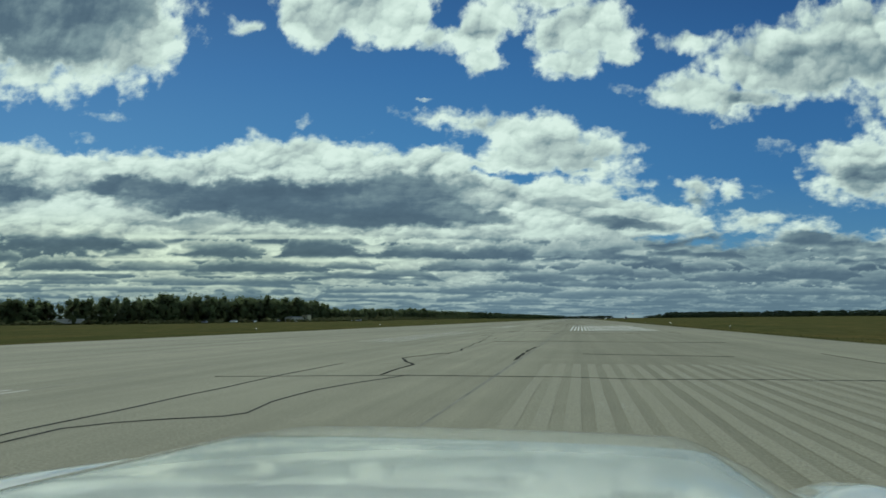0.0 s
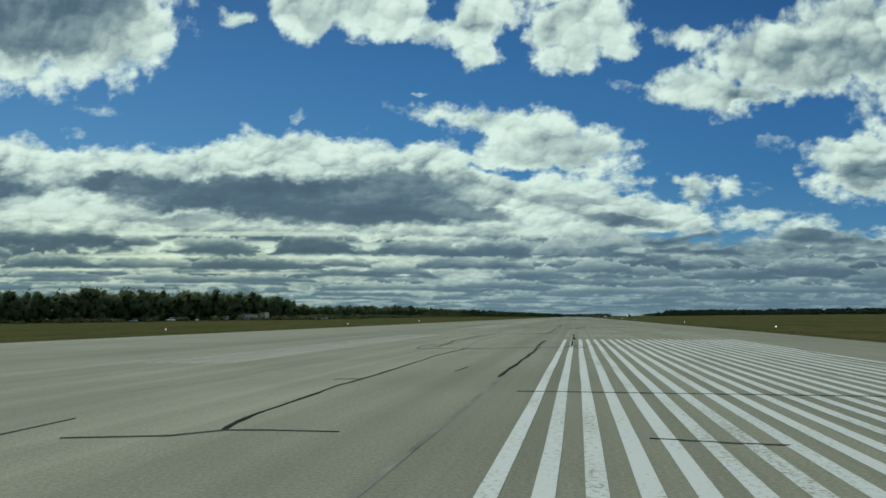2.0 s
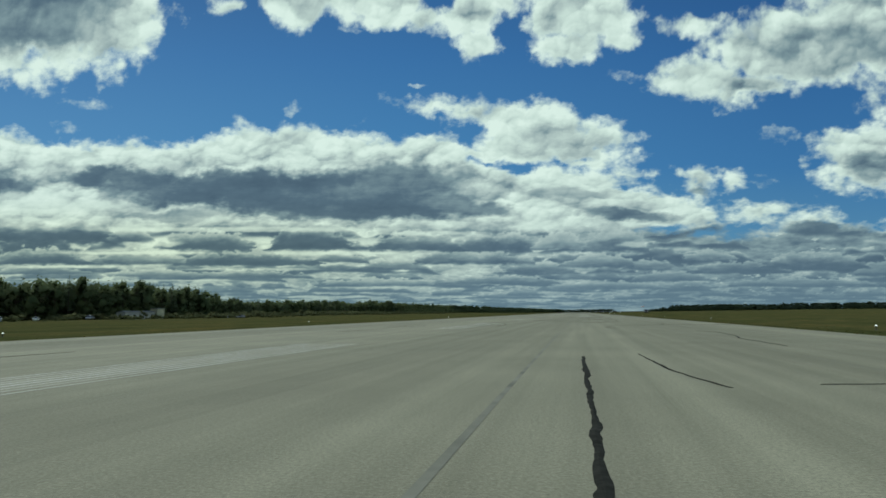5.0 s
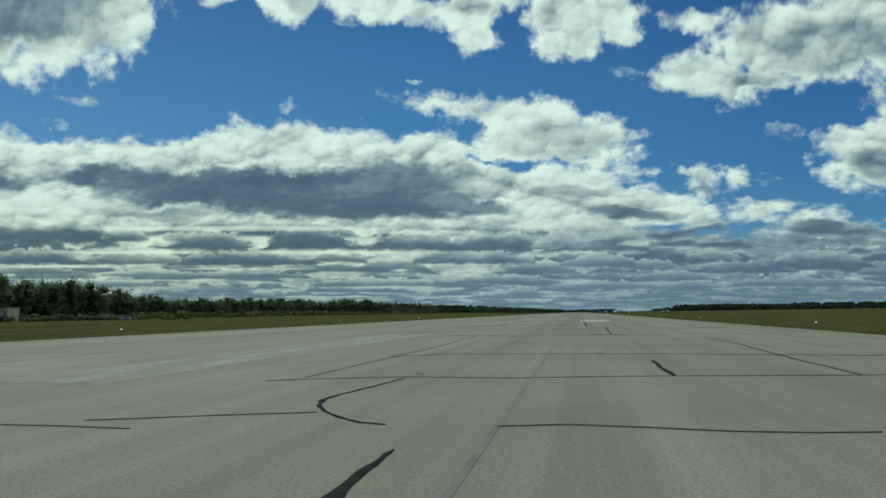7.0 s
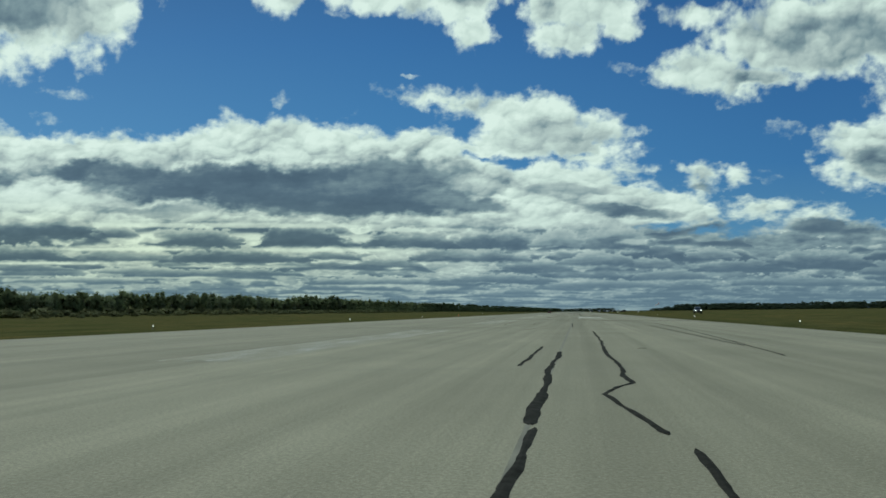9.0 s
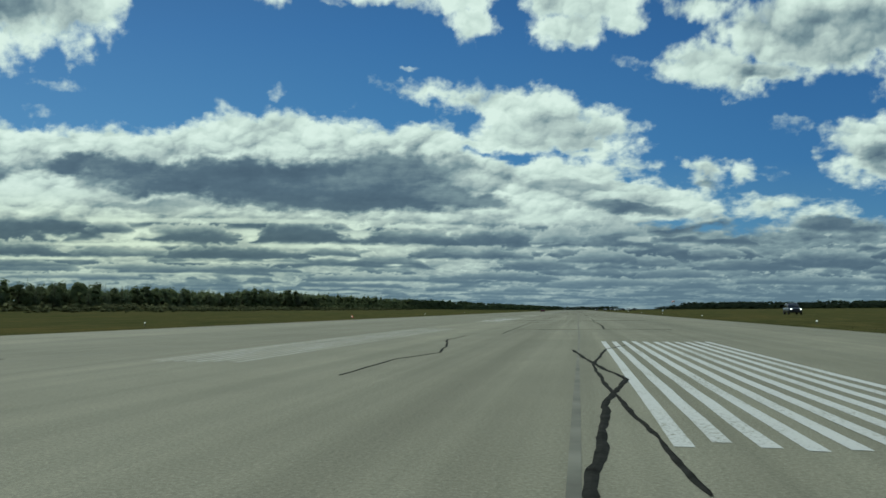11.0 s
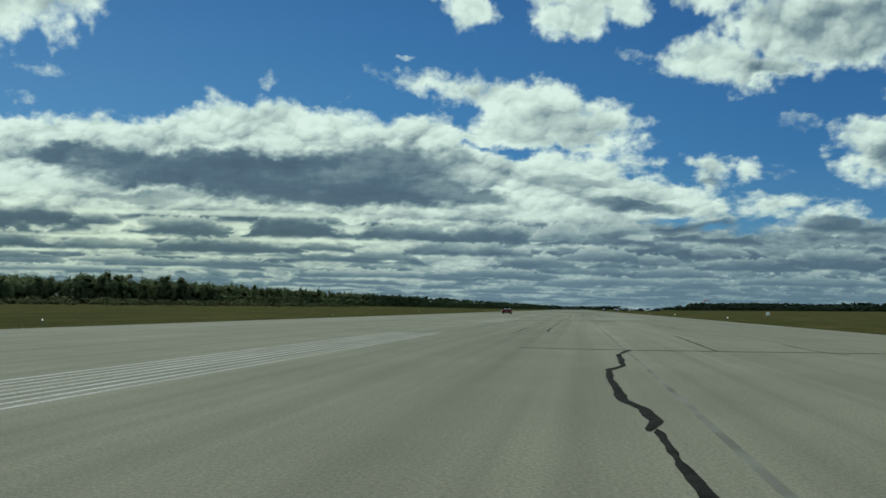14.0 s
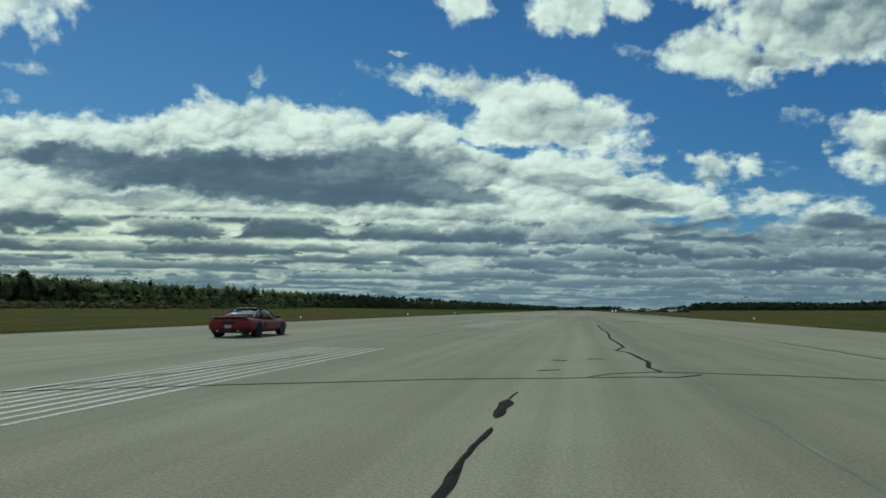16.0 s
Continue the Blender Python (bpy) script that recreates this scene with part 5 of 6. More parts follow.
def far_woods(name, spots, label, conifers=2, spread=1.0, flakes=46, fine=0.60, limbs=5):
    """Woods too distant to count: many ragged crowns in one mesh; each spot has its place and its top."""
    rnd = random.Random(len(spots))
    verts, faces, normals = [], [], []
    shapes = [needles(random.Random(k), 1.0, 0.24, int(1.1 * flakes), 1.1 * fine) for k in range(conifers)] + [leaf_clumps(random.Random(k), 1.0, 0.42, 0.03, flakes, fine, limbs) for k in range(5)]
    for x, y, top in spots:
        v, f = rnd.choice(shapes)
        base = land(x, y) - 2.4
        tall = (top - base) * rnd.uniform(0.88, 1.01)
        a, wide = rnd.uniform(0, 6.28), spread * (0.55 * tall + 3.2) * rnd.uniform(0.8, 1.3)
        c, d = math.cos(a) * wide, math.sin(a) * wide
        normals += [Vector((c * p[0] - d * p[1], d * p[0] + c * p[1], 0.8 * tall * (p[2] - 0.35) + 0.4)).normalized().to_tuple() for p in v]
        i = len(verts)
        verts += [(x + c * p[0] - d * p[1], y + d * p[0] + c * p[1], base + tall * p[2]) for p in v]
        faces += [tuple(i + k for k in q) for q in f]
    tagged(link_mesh(name, verts, faces, LEAVES if "mixed" in label else SPRUCE, normals=normals), label, "woods", kind="stuff")


deep = random.Random(5)


def scrub(label, spots):
    rnd = random.Random(len(spots))
    shapes = [leaf_clumps(random.Random(40 + k), 2.0, 1.9, 0.02, 64, 0.5, 4) for k in range(6)]
    verts, faces, normals = [], [], []
    for x, y, size in spots:
        v, f = rnd.choice(shapes)
        i, s, base = len(verts), size * rnd.uniform(0.6, 1.3), land(x, y)
        normals += rounded_crown(v, 1.0)
        verts += [(x + 1.7 * s * p[0], y + 1.7 * s * p[1], base + 0.8 * s * p[2] - 0.1) for p in v]
        faces += [tuple(i + k for k in q) for q in f]
    tagged(link_mesh("scrub", verts, faces, SCRUB, normals=normals), label, "scrub", kind="stuff")


low_growth = [(wood_edge(y) + 46 * d - 2, y, 1.25 - 0.8 * d) for y, d in ((deep.uniform(90, 800), deep.random() ** 1.25) for _ in range(1000))]
scrub("olive scrub and saplings before the woods", [spot for spot in low_growth if open_ground(spot[0], spot[1])])
far_woods("far_woods", [(wood_edge(y) - deep.uniform(1, 24), y, canopy(y)) for y in (deep.uniform(90, 760) for _ in range(1000))], "dark depth of the mixed woods behind the edge trees", 2, 1.0, 160, 0.40, 7)
far_woods("far_woods", [(wood_edge(700) + 0.06 * (y - 700) + deep.uniform(-24, 6), y, canopy(y)) for y in (deep.uniform(690, 1000) for _ in range(420))], "dark mixed woods farther along the airfield", 3, 0.9, 150, 0.42, 7)
far_woods("far_woods", [(wood_edge(700) + 0.06 * (y - 700) + deep.uniform(-40, 8), y, canopy(y)) for y in (980 + 1400 * deep.random() ** 1.4 for _ in range(480))], "pale distant line of mixed woods along the airfield", 1, 1.2)
far_woods("far_woods", [(deep.uniform(-130, 90), deep.uniform(1900, 2400), 8.0) for _ in range(160)], "low far trees beyond the runway's end", 1, 2.2)
far_woods("far_woods", [(230 + 0.37 * (2100 - y) + deep.uniform(-10, 60), y, float(np.interp(y, (500, 1333, 1900, 2050, 2150), (8.5, 11.5, 16.5, 15.0, 9.0))) + 1.8 * math.sin(y / 47) * math.sin(y / 119)) for y in (deep.uniform(500, 2150) for _ in range(800))], "distant dark woods across the grass", 0, 2.3)
far_woods("far_woods", [(226 + 0.37 * (2100 - y) + deep.uniform(-12, 10), y, float(np.interp(y, (500, 1333, 1900, 2150), (6, 8, 11, 6)))) for y in (deep.uniform(500, 2150) for _ in range(480))], "low dark thicket before the distant woods", 0, 3.0)
far_woods("far_woods", [(wood_edge(700) + 0.06 * (y - 700) + deep.uniform(0, 14), y, 6.0) for y in (700 + 1600 * deep.random() ** 1.5 for _ in range(320))], "low mixed thicket before the distant line of woods", 0)


# ---------------------------------------------------------------- grass
def grass_tufts():
    rnd = random.Random(9)
    verts, faces = [], []
    for _ in range(14000):
        y = rnd.uniform(4, 640)
        if rnd.random() < 0.5:
            x = RUN_LEFT - 0.05 - abs(rnd.gauss(0, 1.2))
        else:
            x = RUN_RIGHT + 0.05 + abs(rnd.gauss(0, 1.2))
        base = land(x, y)
        h = rnd.uniform(0.015, 0.05)
        for _ in range(2):
            a = rnd.uniform(0, 6.28)
            i = len(verts)
            bx, by = x + rnd.uniform(-0.1, 0.1), y + rnd.uniform(-0.1, 0.1)
            verts += [(bx - 0.03 * math.cos(a), by - 0.03 * math.sin(a), base), (bx + 0.03 * math.cos(a), by + 0.03 * math.sin(a), base),
                      (bx + rnd.uniform(-0.08, 0.08), by + rnd.uniform(-0.08, 0.08), base + h)]
            faces.append((i, i + 1, i + 2))
    tagged(link_mesh("grass", verts, faces, BLADES), "dry grass tufts along the pavement edges", "grass", kind="stuff")


grass_tufts()


# ---------------------------------------------------------------- vehicles
def loft(stations, sides=22, power=4.5):
    """A closed skin through rounded sections: along, middle x, half width, low, high."""
    bm = bmesh.new()
    rings = []
    for y, cx, w, z0, z1 in stations:
        ring = []
        for k in range(sides):
            a = 2 * math.pi * (k + 0.5) / sides
            c, s = math.cos(a), math.sin(a)
            x = w * math.copysign(abs(c) ** (2 / power), c)
            z = (z0 + z1) / 2 + (z1 - z0) / 2 * math.copysign(abs(s) ** (2 / power), s)
            ring.append(bm.verts.new((cx + x, y, z)))
        rings.append(ring)
    for a, b in zip(rings, rings[1:]):
        for k in range(sides):
            bm.faces.new((a[k], a[(k + 1) % sides], b[(k + 1) % sides], b[k]))
    bm.faces.new(rings[0])
    bm.faces.new(rings[-1])
    return bm


def slab(corners, thick=0.015):
    """A panel through four or more corners, given some thickness."""
    bm = bmesh.new()
    pts = [Vector(c) for c in corners]
    n = (pts[1] - pts[0]).cross(pts[2] - pts[0]).normalized() * thick
    top = [bm.verts.new(p + n) for p in pts]
    low = [bm.verts.new(p - n) for p in pts]
    bm.faces.new(top)
    bm.faces.new(low[::-1])
    for k in range(len(pts)):
        j = (k + 1) % len(pts)
        bm.faces.new((top[k], low[k], low[j], top[j]))
    return bm


def wheel(parent, x, y, r, w, rim=RIM):
    """A tyre with its rim and spokes, axle along x."""
    tyre = part("tyre", spun([(r * 0.62, -w / 2), (r * 0.93, -w / 2), (r, -w * 0.36), (r, w * 0.36), (r * 0.93, w / 2), (r * 0.62, w / 2)], "X", 24, (x, y, r)), RUBBER, parent)
    out = 1 if x > 0 else -1
    bm = spun([(r * 0.64, -w * 0.3), (r * 0.64, w * 0.42), (r * 0.58, w * 0.46), (r * 0.54, w * 0.30), (r * 0.14, w * 0.34), (r * 0.10, w * 0.40)] if out > 0 else
              [(r * 0.64, w * 0.3), (r * 0.64, -w * 0.42), (r * 0.58, -w * 0.46), (r * 0.54, -w * 0.30), (r * 0.14, -w * 0.34), (r * 0.10, -w * 0.40)], "X", 20, (x, y, r))
    part("rim", bm, rim, tyre, "dark alloy rim")
    for k in range(5):
        a = 2 * math.pi * k / 5
        part("spoke", rod((x + out * w * 0.40, y + 0.12 * r * math.cos(a), r + 0.12 * r * math.sin(a)),
                          (x + out * w * 0.40, y + 0.58 * r * math.cos(a), r + 0.58 * r * math.sin(a)), r * 0.09, r * 0.07, 6), rim, tyre)


def sports_car(x, y, turn):
    """Low mid-engined red coupe, nose along its own +y, seen from behind."""
    top = thing("sports_car", x, y, 0, turn, "low red mid-engined sports car with dark roof and rear wing", "car")
    part("body", loft([(-1.56, 0, 0.52, 0.24, 0.50), (-1.52, 0, 0.60, 0.17, 0.545), (-1.35, 0, 0.635, 0.13, 0.56), (-0.95, 0, 0.655, 0.12, 0.56), (-0.5, 0, 0.645, 0.11, 0.535),
                       (0.0, 0, 0.625, 0.11, 0.51), (0.45, 0, 0.625, 0.11, 0.505), (0.85, 0, 0.645, 0.12, 0.515), (1.15, 0, 0.63, 0.13, 0.475), (1.42, 0, 0.57, 0.15, 0.39),
                       (1.55, 0, 0.46, 0.18, 0.29)], 26, 4.2), RED_PAINT, top, "glossy red bodywork", True)
    part("glasshouse", loft([(-1.12, 0, 0.42, 0.52, 0.57), (-0.75, 0, 0.47, 0.48, 0.71), (-0.42, 0, 0.485, 0.46, 0.805), (-0.1, 0, 0.49, 0.46, 0.825), (0.18, 0, 0.485, 0.46, 0.79),
                             (0.48, 0, 0.48, 0.44, 0.65), (0.78, 0, 0.45, 0.42, 0.49)], 26, 3.0), GLASS, top, "dark reflecting windows", True)
    part("roof", loft([(-0.46, 0, 0.33, 0.795, 0.822), (-0.3, 0, 0.36, 0.80, 0.838), (0.0, 0, 0.36, 0.80, 0.838), (0.14, 0, 0.34, 0.785, 0.815)], 18, 4), BLACK_PLASTIC, top, "black roof panel", True)
    for s in (-1, 1):
        part("pillar", rod((s * 0.40, -0.45, 0.79), (s * 0.50, -1.02, 0.55), 0.022, 0.03, 6), RED_PAINT, top)
        part("windscreen_pillar", rod((s * 0.37, 0.16, 0.79), (s * 0.50, 0.74, 0.50), 0.02, 0.02, 6), BLACK_PLASTIC, top)
        part("door_pillar", rod((s * 0.44, -0.40, 0.77), (s * 0.53, -0.42, 0.53), 0.024, 0.03, 6), RED_PAINT, top)
        part("mirror", loft([(0.42, s * 0.64, 0.05, 0.54, 0.60), (0.48, s * 0.65, 0.07, 0.53, 0.61), (0.54, s * 0.64, 0.04, 0.55, 0.60)], 12, 3), BLACK_PLASTIC, top)
        part("side_intake", slab([(s * 0.643, -0.62, 0.25), (s * 0.646, -0.42, 0.25), (s * 0.640, -0.38, 0.42), (s * 0.650, -0.56, 0.42)], 0.008), BLACK_PLASTIC, top)
        part("wing_post", box(s * 0.44, -1.42, 0.53, 0.03, 0.10, 0.11, 0.006), RED_PAINT, top)
        part("tail_light", box(s * 0.36, -1.548, 0.375, 0.34, 0.05, 0.085, 0.01), RED_LENS, top)
        part("exhaust_pipe", spun([(0.024, -0.05), (0.030, 0.03), (0.026, 0.05)], "Y", 12, (s * 0.30, -1.56, 0.19)), STEEL, top)
        for y0, r, w in ((-0.92, 0.225, 0.19), (0.90, 0.215, 0.16)):
            part("wheel_arch", spun([(r * 1.06, -0.03), (r * 1.06, 0.008), (r * 0.96, 0.012)], "X", 22, (s * 0.632, y0, r)), BLACK_PLASTIC, top)
            wheel(top, s * (0.565 if y0 < 0 else 0.552), y0, r, w)
    part("rear_wing", loft([(-1.56, 0, 0.53, 0.565, 0.585), (-1.50, 0, 0.575, 0.562, 0.602), (-1.40, 0, 0.575, 0.564, 0.598), (-1.32, 0, 0.54, 0.572, 0.586)], 18, 6), plain("dark_red_wing", (0.07, 0.006, 0.008), 0.7), top, "dark red rear wing", True)
    part("valance", box(0, -1.50, 0.13, 1.02, 0.12, 0.10, 0.02), BLACK_PLASTIC, top)
    part("light_bar", box(0, -1.545, 0.385, 0.40, 0.05, 0.07, 0.008), BLACK_PLASTIC, top)
    part("number_plate", box(0, -1.575, 0.265, 0.20, 0.012, 0.095, 0.004), DULL_PLATE, top, "dull pale number plate")
    return top


def road_car(x, y, z, turn, paint, label, size=1.0, tall=1.45, lit=True, kind="car"):
    """A car or utility vehicle, its lit front along its own +y."""
    top = thing(kind, x, y, z, turn, label, "car", "parked vehicles")
    h, w = tall, 0.86
    part("body", loft([(-2.05, 0, w * 0.86, 0.34, h * 0.56), (-1.9, 0, w * 0.97, 0.26, h * 0.62), (-1.0, 0, w, 0.24, h * 0.64), (0.5, 0, w, 0.24, h * 0.63), (0.9, 0, w, 0.24, h * 0.60),
                       (1.7, 0, w * 0.97, 0.26, h * 0.57), (1.95, 0, w * 0.90, 0.30, h * 0.50), (2.05, 0, w * 0.80, 0.36, h * 0.44)], 22, 5), paint, top, "", True)
    part("cabin", loft([(-1.85, 0, w * 0.82, h * 0.58, h * 0.66), (-1.6, 0, w * 0.84, h * 0.58, h * 0.96), (-0.4, 0, w * 0.84, h * 0.58, h), (0.15, 0, w * 0.82, h * 0.58, h * 0.96), (0.85, 0, w * 0.80, h * 0.56, h * 0.62)], 20, 4), GLASS, top, "dark windows", True)
    part("roof", loft([(-1.6, 0, w * 0.70, h * 0.955, h * 0.985), (-0.5, 0, w * 0.74, h * 0.97, h * 1.02), (0.12, 0, w * 0.68, h * 0.95, h * 0.98)], 16, 4), paint, top, "", True)
    part("grille", box(0, 2.04, h * 0.34, w * 0.9, 0.06, h * 0.12, 0.01), BLACK_PLASTIC, top)
    part("bumper", box(0, 2.02, h * 0.20, w * 1.8, 0.14, h * 0.12, 0.03), BLACK_PLASTIC, top)
    for s in (-1, 1):
        part("headlight", loft([(1.92, s * w * 0.70, 0.12, h * 0.42, h * 0.50), (2.04, s * w * 0.68, 0.10, h * 0.42, h * 0.49), (2.07, s * w * 0.68, 0.07, h * 0.435, h * 0.475)], 14, 3), HEADLAMP if lit else GLASS, top, "lit headlight" if lit else "")
        part("tail_light", box(s * w * 0.80, -2.02, h * 0.42, 0.16, 0.06, h * 0.12, 0.01), RED_LENS, top)
        part("mirror", box(s * (w + 0.08), 0.62, h * 0.60, 0.14, 0.08, 0.10, 0.02), paint, top)
        part("pillar", rod((s * w * 0.74, 0.14, h * 0.95), (s * w * 0.84, 0.82, h * 0.60), 0.035, 0.035, 6), paint, top)
        part("rear_pillar", rod((s * w * 0.76, -1.55, h * 0.95), (s * w * 0.86, -1.8, h * 0.62), 0.05, 0.06, 6), paint, top)
        for y0 in (-1.25, 1.30):
            wheel(top, s * (w - 0.09), y0, 0.31, 0.20)
    top.scale = (size, size, size)
    return top


# the red car ahead in the neighbouring lane
sports_car(-12.2, 535.0, 4.0)
# a dark utility vehicle waiting on the grass, facing back down the runway
road_car(28.1, 427.6, land(28, 427) + 0.02, 176, DARK_PAINT, "dark utility vehicle with lit headlights parked on grass", 1.0, 1.62, True, "utility_vehicle")
# vehicles gathered at the far end
for dx, dy, turn, paint_, tall, lit, words in (
        (9.3, 738, 180, DARK_PAINT, 1.4, True, "dark car with bright headlights at the runway's far end"),
        (14.6, 742, 172, SILVER_PAINT, 1.4, False, "silver car standing among the waiting vehicles"),
        (18.0, 736, 150, DARK_PAINT, 1.6, False, "dark van standing beside the runway's far end"),
        (20.9, 744, 200, SILVER_PAINT, 1.35, False, "silver car parked beside the far end of runway"),
        (24.0, 738, 95, DARK_PAINT, 1.5, False, "dark car parked sideways near the far end"),
        (27.6, 741, 80, WHITE_PAINT, 1.5, False, "white car parked sideways near the far end"),
        (31.0, 739, 100, DARK_PAINT, 1.6, False, "dark utility vehicle parked in the far group")):
    road_car(dx, dy, land(dx, dy) + 0.01 if dx > RUN_RIGHT else 0.0, turn, paint_, words, 0.92, tall, lit)


# ---------------------------------------------------------------- things on the far grass
def shed(x, y, turn, length, label):
    """A long low white building with a taller box at one end."""
    top = thing("building", x, y, land(x, y), turn, label, "building")
    body = part("wall", box(0, 0, -0.3, length, 5.0, 2.7, 0.03), WHITE_METAL, top)
    part("roof", slab([(-length / 2 - 0.2, -2.7, 2.36), (length / 2 + 0.2, -2.7, 2.36), (length / 2 + 0.2, 0, 2.75), (-length / 2 - 0.2, 0, 2.75)], 0.05), GREY_METAL, top, "grey sheet roof")
    part("roof", slab([(-length / 2 - 0.2, 2.7, 2.36), (-length / 2 - 0.2, 0, 2.75), (length / 2 + 0.2, 0, 2.75), (length / 2 + 0.2, 2.7, 2.36)], 0.05), GREY_METAL, top, "grey sheet roof")
    part("tower", box(length / 2 + 2.4, -0.4, -0.3, 2.8, 4.0, 3.8, 0.03), plain("tan_boarding", (0.44, 0.42, 0.28), 0.8, size=1.5), top, "taller pale box at its end")
    part("tower_roof", box(length / 2 + 2.4, -0.4, 3.5, 3.4, 4.6, 0.16, 0.02), GREY_METAL, top)
    for k in range(5):
        w = part("window", box(-length * 0.4 + k * length * 0.2, -2.5, 0.8, 0.9, 0.08, 0.7, 0.01), GREY_METAL, top)
        part("pane", box(-length * 0.4 + k * length * 0.2, -2.54, 0.86, 0.76, 0.03, 0.58), GLASS, w)
    part("door", box(length * 0.45, -2.5, -0.1, 0.9, 0.08, 1.9, 0.01), GREY_METAL, top)
    return top


shed(-147.5, 326.8, 70.7, 11.0, "long low white building before the trees")


def trailer(x, y, turn):
    top = thing("trailer", x, y, land(x, y), turn, "white box trailer standing in front of trees", "trailer")
    part("box", box(0, 0, 0.55, 11.0, 2.2, 1.9, 0.05), WHITE_METAL, top)
    part("chassis", box(0, 0, 0.40, 11.2, 1.2, 0.15, 0.02), BLACK_PLASTIC, top)
    part("tow_bar", rod((5.5, 0, 0.45), (6.9, 0, 0.42), 0.06), STEEL, top)
    part("jack", rod((6.4, 0, 0.42), (6.4, 0, 0.0), 0.04), STEEL, top)
    for s in (-1, 1):
        for k in (-1.1, -0.3):
            part("tyre", spun([(0.2, -0.1), (0.3, -0.1), (0.33, -0.06), (0.33, 0.06), (0.3, 0.1), (0.2, 0.1)], "Y", 16, (k, s * 0.9, 0.33)), RUBBER, top)
    for k in range(4):
        part("panel_rib", box(-4.2 + 2.8 * k, -1.11, 0.62, 0.06, 0.03, 1.7), GREY_METAL, top)
    return top


trailer(-205, 234, 41)
road_car(-118.9, 345.0, land(-118, 345) - 0.05, 75, SILVER_PAINT, "silver car parked low in the rough grass", 0.85, 1.3, False)
road_car(-147.0, 305.0, land(-147, 305) - 0.05, 20, SILVER_PAINT, "silver car parked under the trees", 1.0, 1.4, False)
road_car(-159.2, 283.4, land(-159, 283) - 0.05, 75, WHITE_PAINT, "white car parked at the wood's edge", 1.0, 1.45, False)
road_car(-167.0, 271.2, land(-167, 271) - 0.05, 80, SILVER_PAINT, "silver car parked at the wood's edge", 0.9, 1.3, False)
road_car(-151.0, 288.7, land(-151, 289) - 0.05, 35, WHITE_PAINT, "white car parked end-on before the woods", 0.85, 1.3, False)


def marker_board(x, y):
    top = thing("marker_board", x, y, land(x, y), 8, "small white marker board on two posts in grass", "marker board")
    part("panel", box(0, 0, 0.24, 0.50, 0.05, 0.46, 0.01), plain("white_board", (0.75, 0.76, 0.74), 0.4), top)
    for s in (-0.25, 0.25):
        part("post", rod((s * 0.8, 0.04, -0.05), (s * 0.8, 0.04, 0.7), 0.02), STEEL, top)
    return top


marker_board(-121.3, 340.7)
marker_board(24.0, 539.0)


def red_marker(x, y):
    """A small red cone on a square foot, standing in the grass."""
    top = thing("marker_cone", x, y, land(x, y), 0, "small red marker cone standing in the grass", "cone")
    part("foot", box(0, 0, 0, 0.34, 0.34, 0.04, 0.008), BLACK_PLASTIC, top)
    part("cone", spun([(0.12, 0.03), (0.10, 0.05), (0.04, 0.30), (0.03, 0.31)], sides=16), CONE_ORANGE, top, "red cone", True)
    return top


red_marker(-26.0, 397.5)


def windsock(x, y):
    """An orange and white windsock filled by a light wind, on a slender mast."""
    top = thing("windsock", x, y, land(x, y), 0, "orange and white windsock on a slender mast", "windsock")
    part("mast", rod((0, 0, -0.1), (0, 0, 6.1), 0.05, 0.03, 8), GREY_METAL, top)
    part("hoop", spun([(0.34, -0.03), (0.37, 0.0), (0.34, 0.03)], "X", 16, (-0.12, 0, 5.75)), STEEL, top)
    for k in range(5):
        r0, r1, x0 = 0.35 - 0.045 * k, 0.305 - 0.045 * k, -0.12 - 0.46 * k
        z0, z1 = 5.75 - 0.05 * k * k, 5.75 - 0.05 * (k + 1) ** 2
        part("sleeve_band", rod((x0, 0, z0), (x0 - 0.455, 0, z1), r0, r1, 14), CONE_ORANGE if k % 2 == 0 else PLATE, top, "orange band" if k % 2 == 0 else "white band", True)
    return top


windsock(60.2, 779.0)


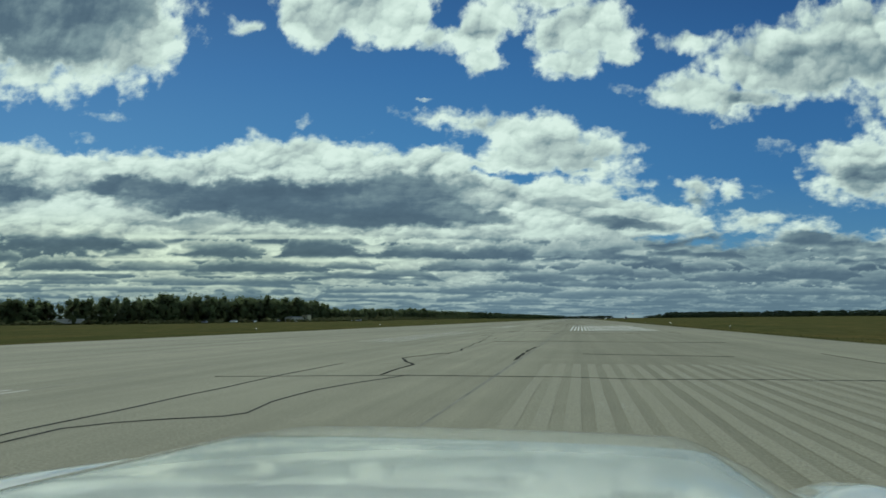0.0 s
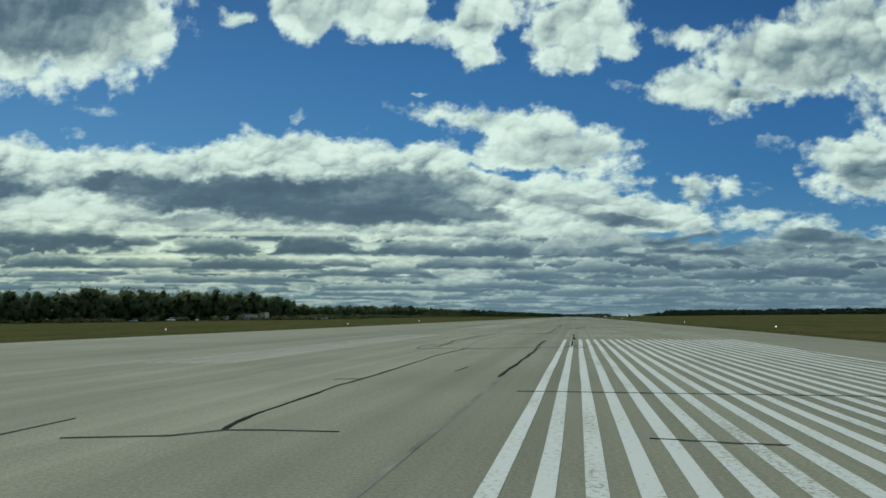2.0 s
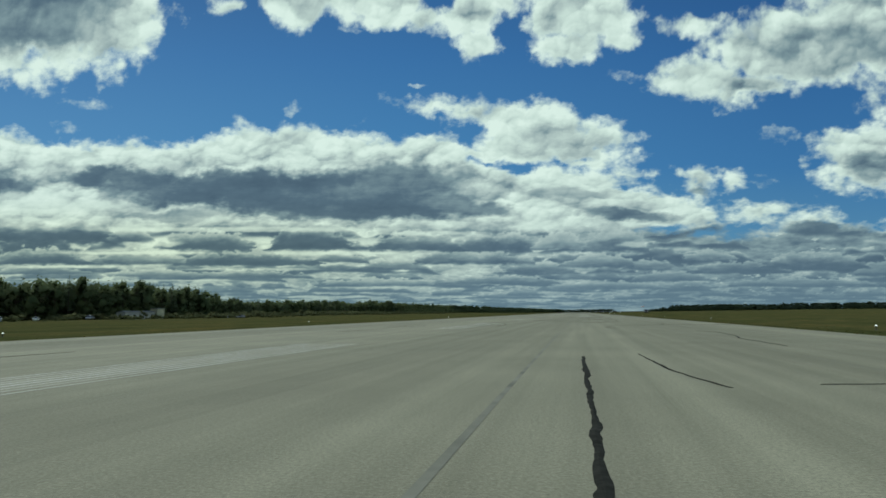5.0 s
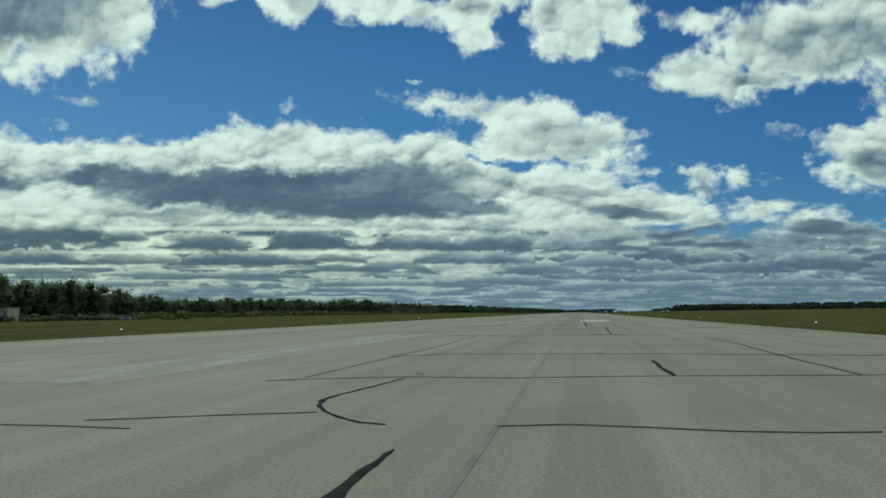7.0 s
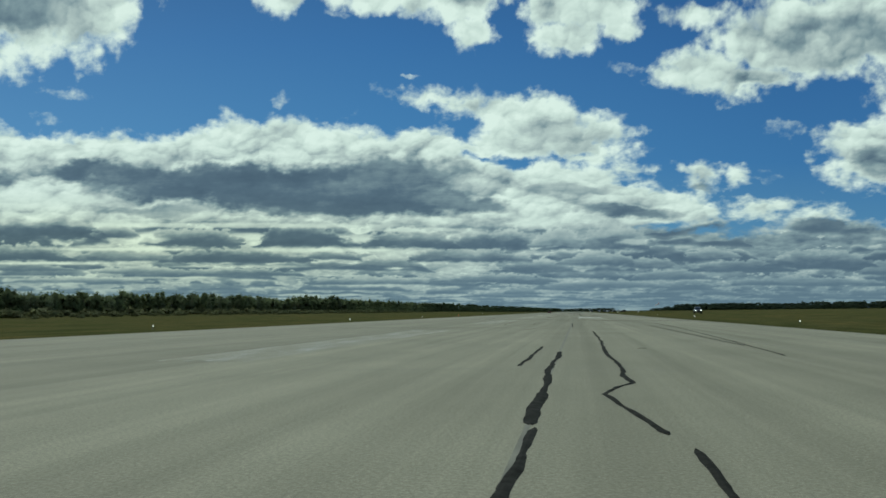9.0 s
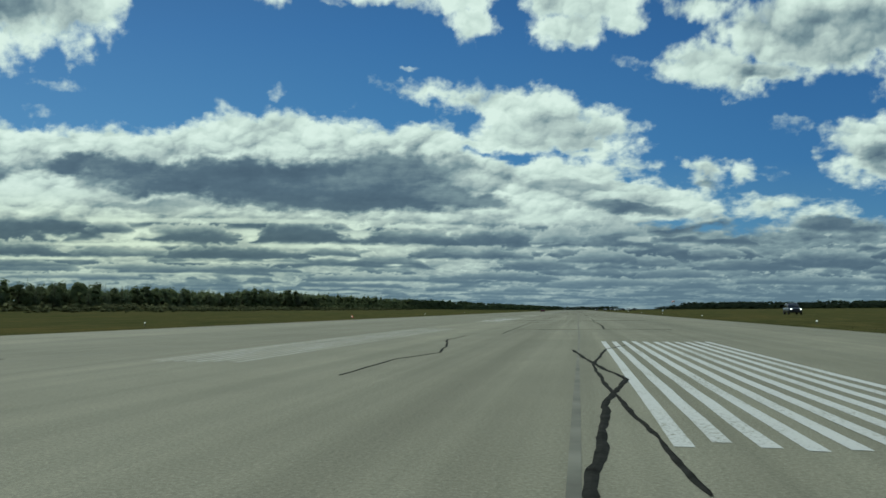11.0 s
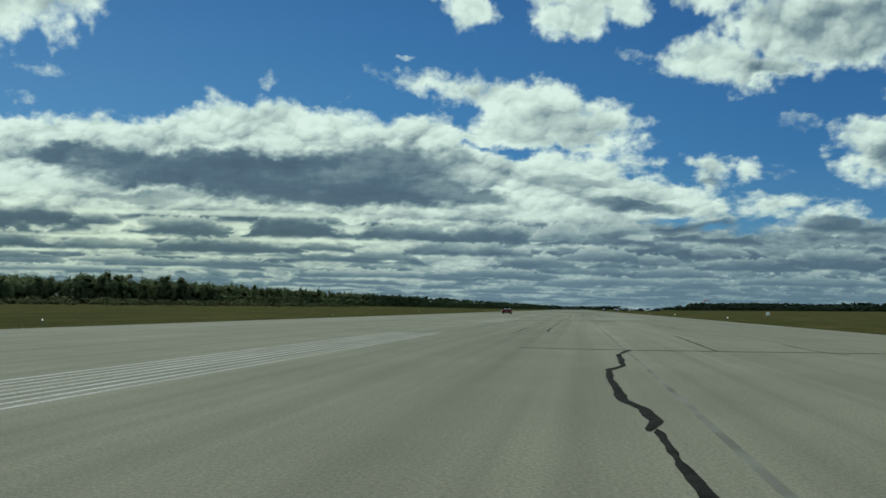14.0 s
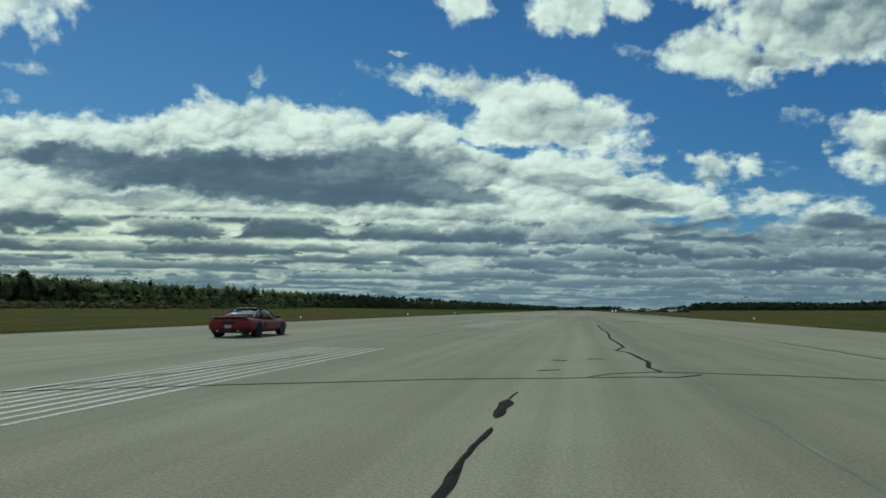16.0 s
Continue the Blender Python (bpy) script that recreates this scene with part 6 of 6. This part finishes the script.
# ---------------------------------------------------------------- the white car at the start of the run
def white_car():
    """Open white car standing where the run begins: a broad domed bonnet between lower wings."""
    cx, half = -0.205, 0.80
    top = thing("white_car", cx, 0, 0, 0, "glossy white car with broad domed bonnet", "car")

    def crest(y):
        return float(np.interp(y, (0.2, 0.6, 1.0, 1.3, 1.5, 1.68, 1.78), (0.656, 0.650, 0.628, 0.598, 0.560, 0.485, 0.38)))

    def skin(name, u0, u1, words, lift):
        cols, rows = 40, 48
        verts, faces = [], []
        for j in range(rows + 1):
            for i in range(cols + 1):
                u = u0 + (u1 - u0) * i / cols
                edge = 1.78 - 0.26 * abs(u / half) ** 3.4
                y = 0.22 + (edge - 0.22) * j / rows
                z = crest(0.22 + 1.56 * j / rows)
                fall = max(0.0, min(1.0, (abs(u) - 0.354) / 0.199))
                z -= 0.0078 * abs(u / 0.54) ** 2.2 + 0.077 * fall * fall * (3 - 2 * fall)   # the dome's shoulders
                if abs(u) > 0.56:
                    rise = min(1.0, (abs(u) - 0.56) / 0.10)
                    z += 0.034 * rise * rise * (3 - 2 * rise) - 0.55 * max(0.0, abs(u) - 0.68) ** 1.6   # rounded tops of the wings
                verts.append((u, y, z + lift))
        w = cols + 1
        faces = [(j * w + i, j * w + i + 1, (j + 1) * w + i + 1, (j + 1) * w + i) for j in range(rows) for i in range(cols)]
        bm = bmesh.new()
        vs = [bm.verts.new(v) for v in verts]
        for f in faces:
            bm.faces.new([vs[k] for k in f])
        bmesh.ops.solidify(bm, geom=bm.faces[:], thickness=0.012)
        return part(name, bm, WHITE_PAINT, top, words, True)

    skin("bonnet", -0.556, 0.556, "broad glossy white bonnet", 0.0)
    skin("wing", -half, -0.562, "white front wing", -0.002)
    skin("wing", 0.562, half, "white front wing", -0.002)
    part("lower_body", loft([(-2.2, 0, 0.70, 0.22, 0.50), (-2.05, 0, 0.77, 0.15, 0.56), (-1.4, 0, 0.80, 0.12, 0.50), (0.2, 0, 0.80, 0.12, 0.42), (1.0, 0, 0.80, 0.12, 0.42), (1.5, 0, 0.74, 0.14, 0.40), (1.72, 0, 0.62, 0.18, 0.34)], 22, 6), WHITE_PAINT, top, "", True)
    part("rear_deck", loft([(-2.15, 0, 0.70, 0.44, 0.56), (-1.8, 0, 0.76, 0.44, 0.61), (-1.1, 0, 0.76, 0.44, 0.62)], 18, 6), WHITE_PAINT, top, "", True)
    part("cowl", box(0, 0.15, 0.55, 1.50, 0.14, 0.075, 0.02), BLACK_PLASTIC, top)
    for s in (-1, 1):
        part("door", box(s * 0.77, -0.45, 0.40, 0.05, 1.25, 0.21, 0.02), WHITE_PAINT, top)
        part("headlight", loft([(1.42, s * 0.56, 0.12, 0.36, 0.46), (1.58, s * 0.55, 0.10, 0.35, 0.43), (1.62, s * 0.55, 0.06, 0.36, 0.41)], 14, 3), GLASS, top)
        for y0 in (-1.35, 1.02):
            wheel(top, s * 0.73, y0, 0.235, 0.17)
    part("grille", box(0, 1.70, 0.20, 0.8, 0.08, 0.09, 0.01), BLACK_PLASTIC, top)
    return top


white_car()
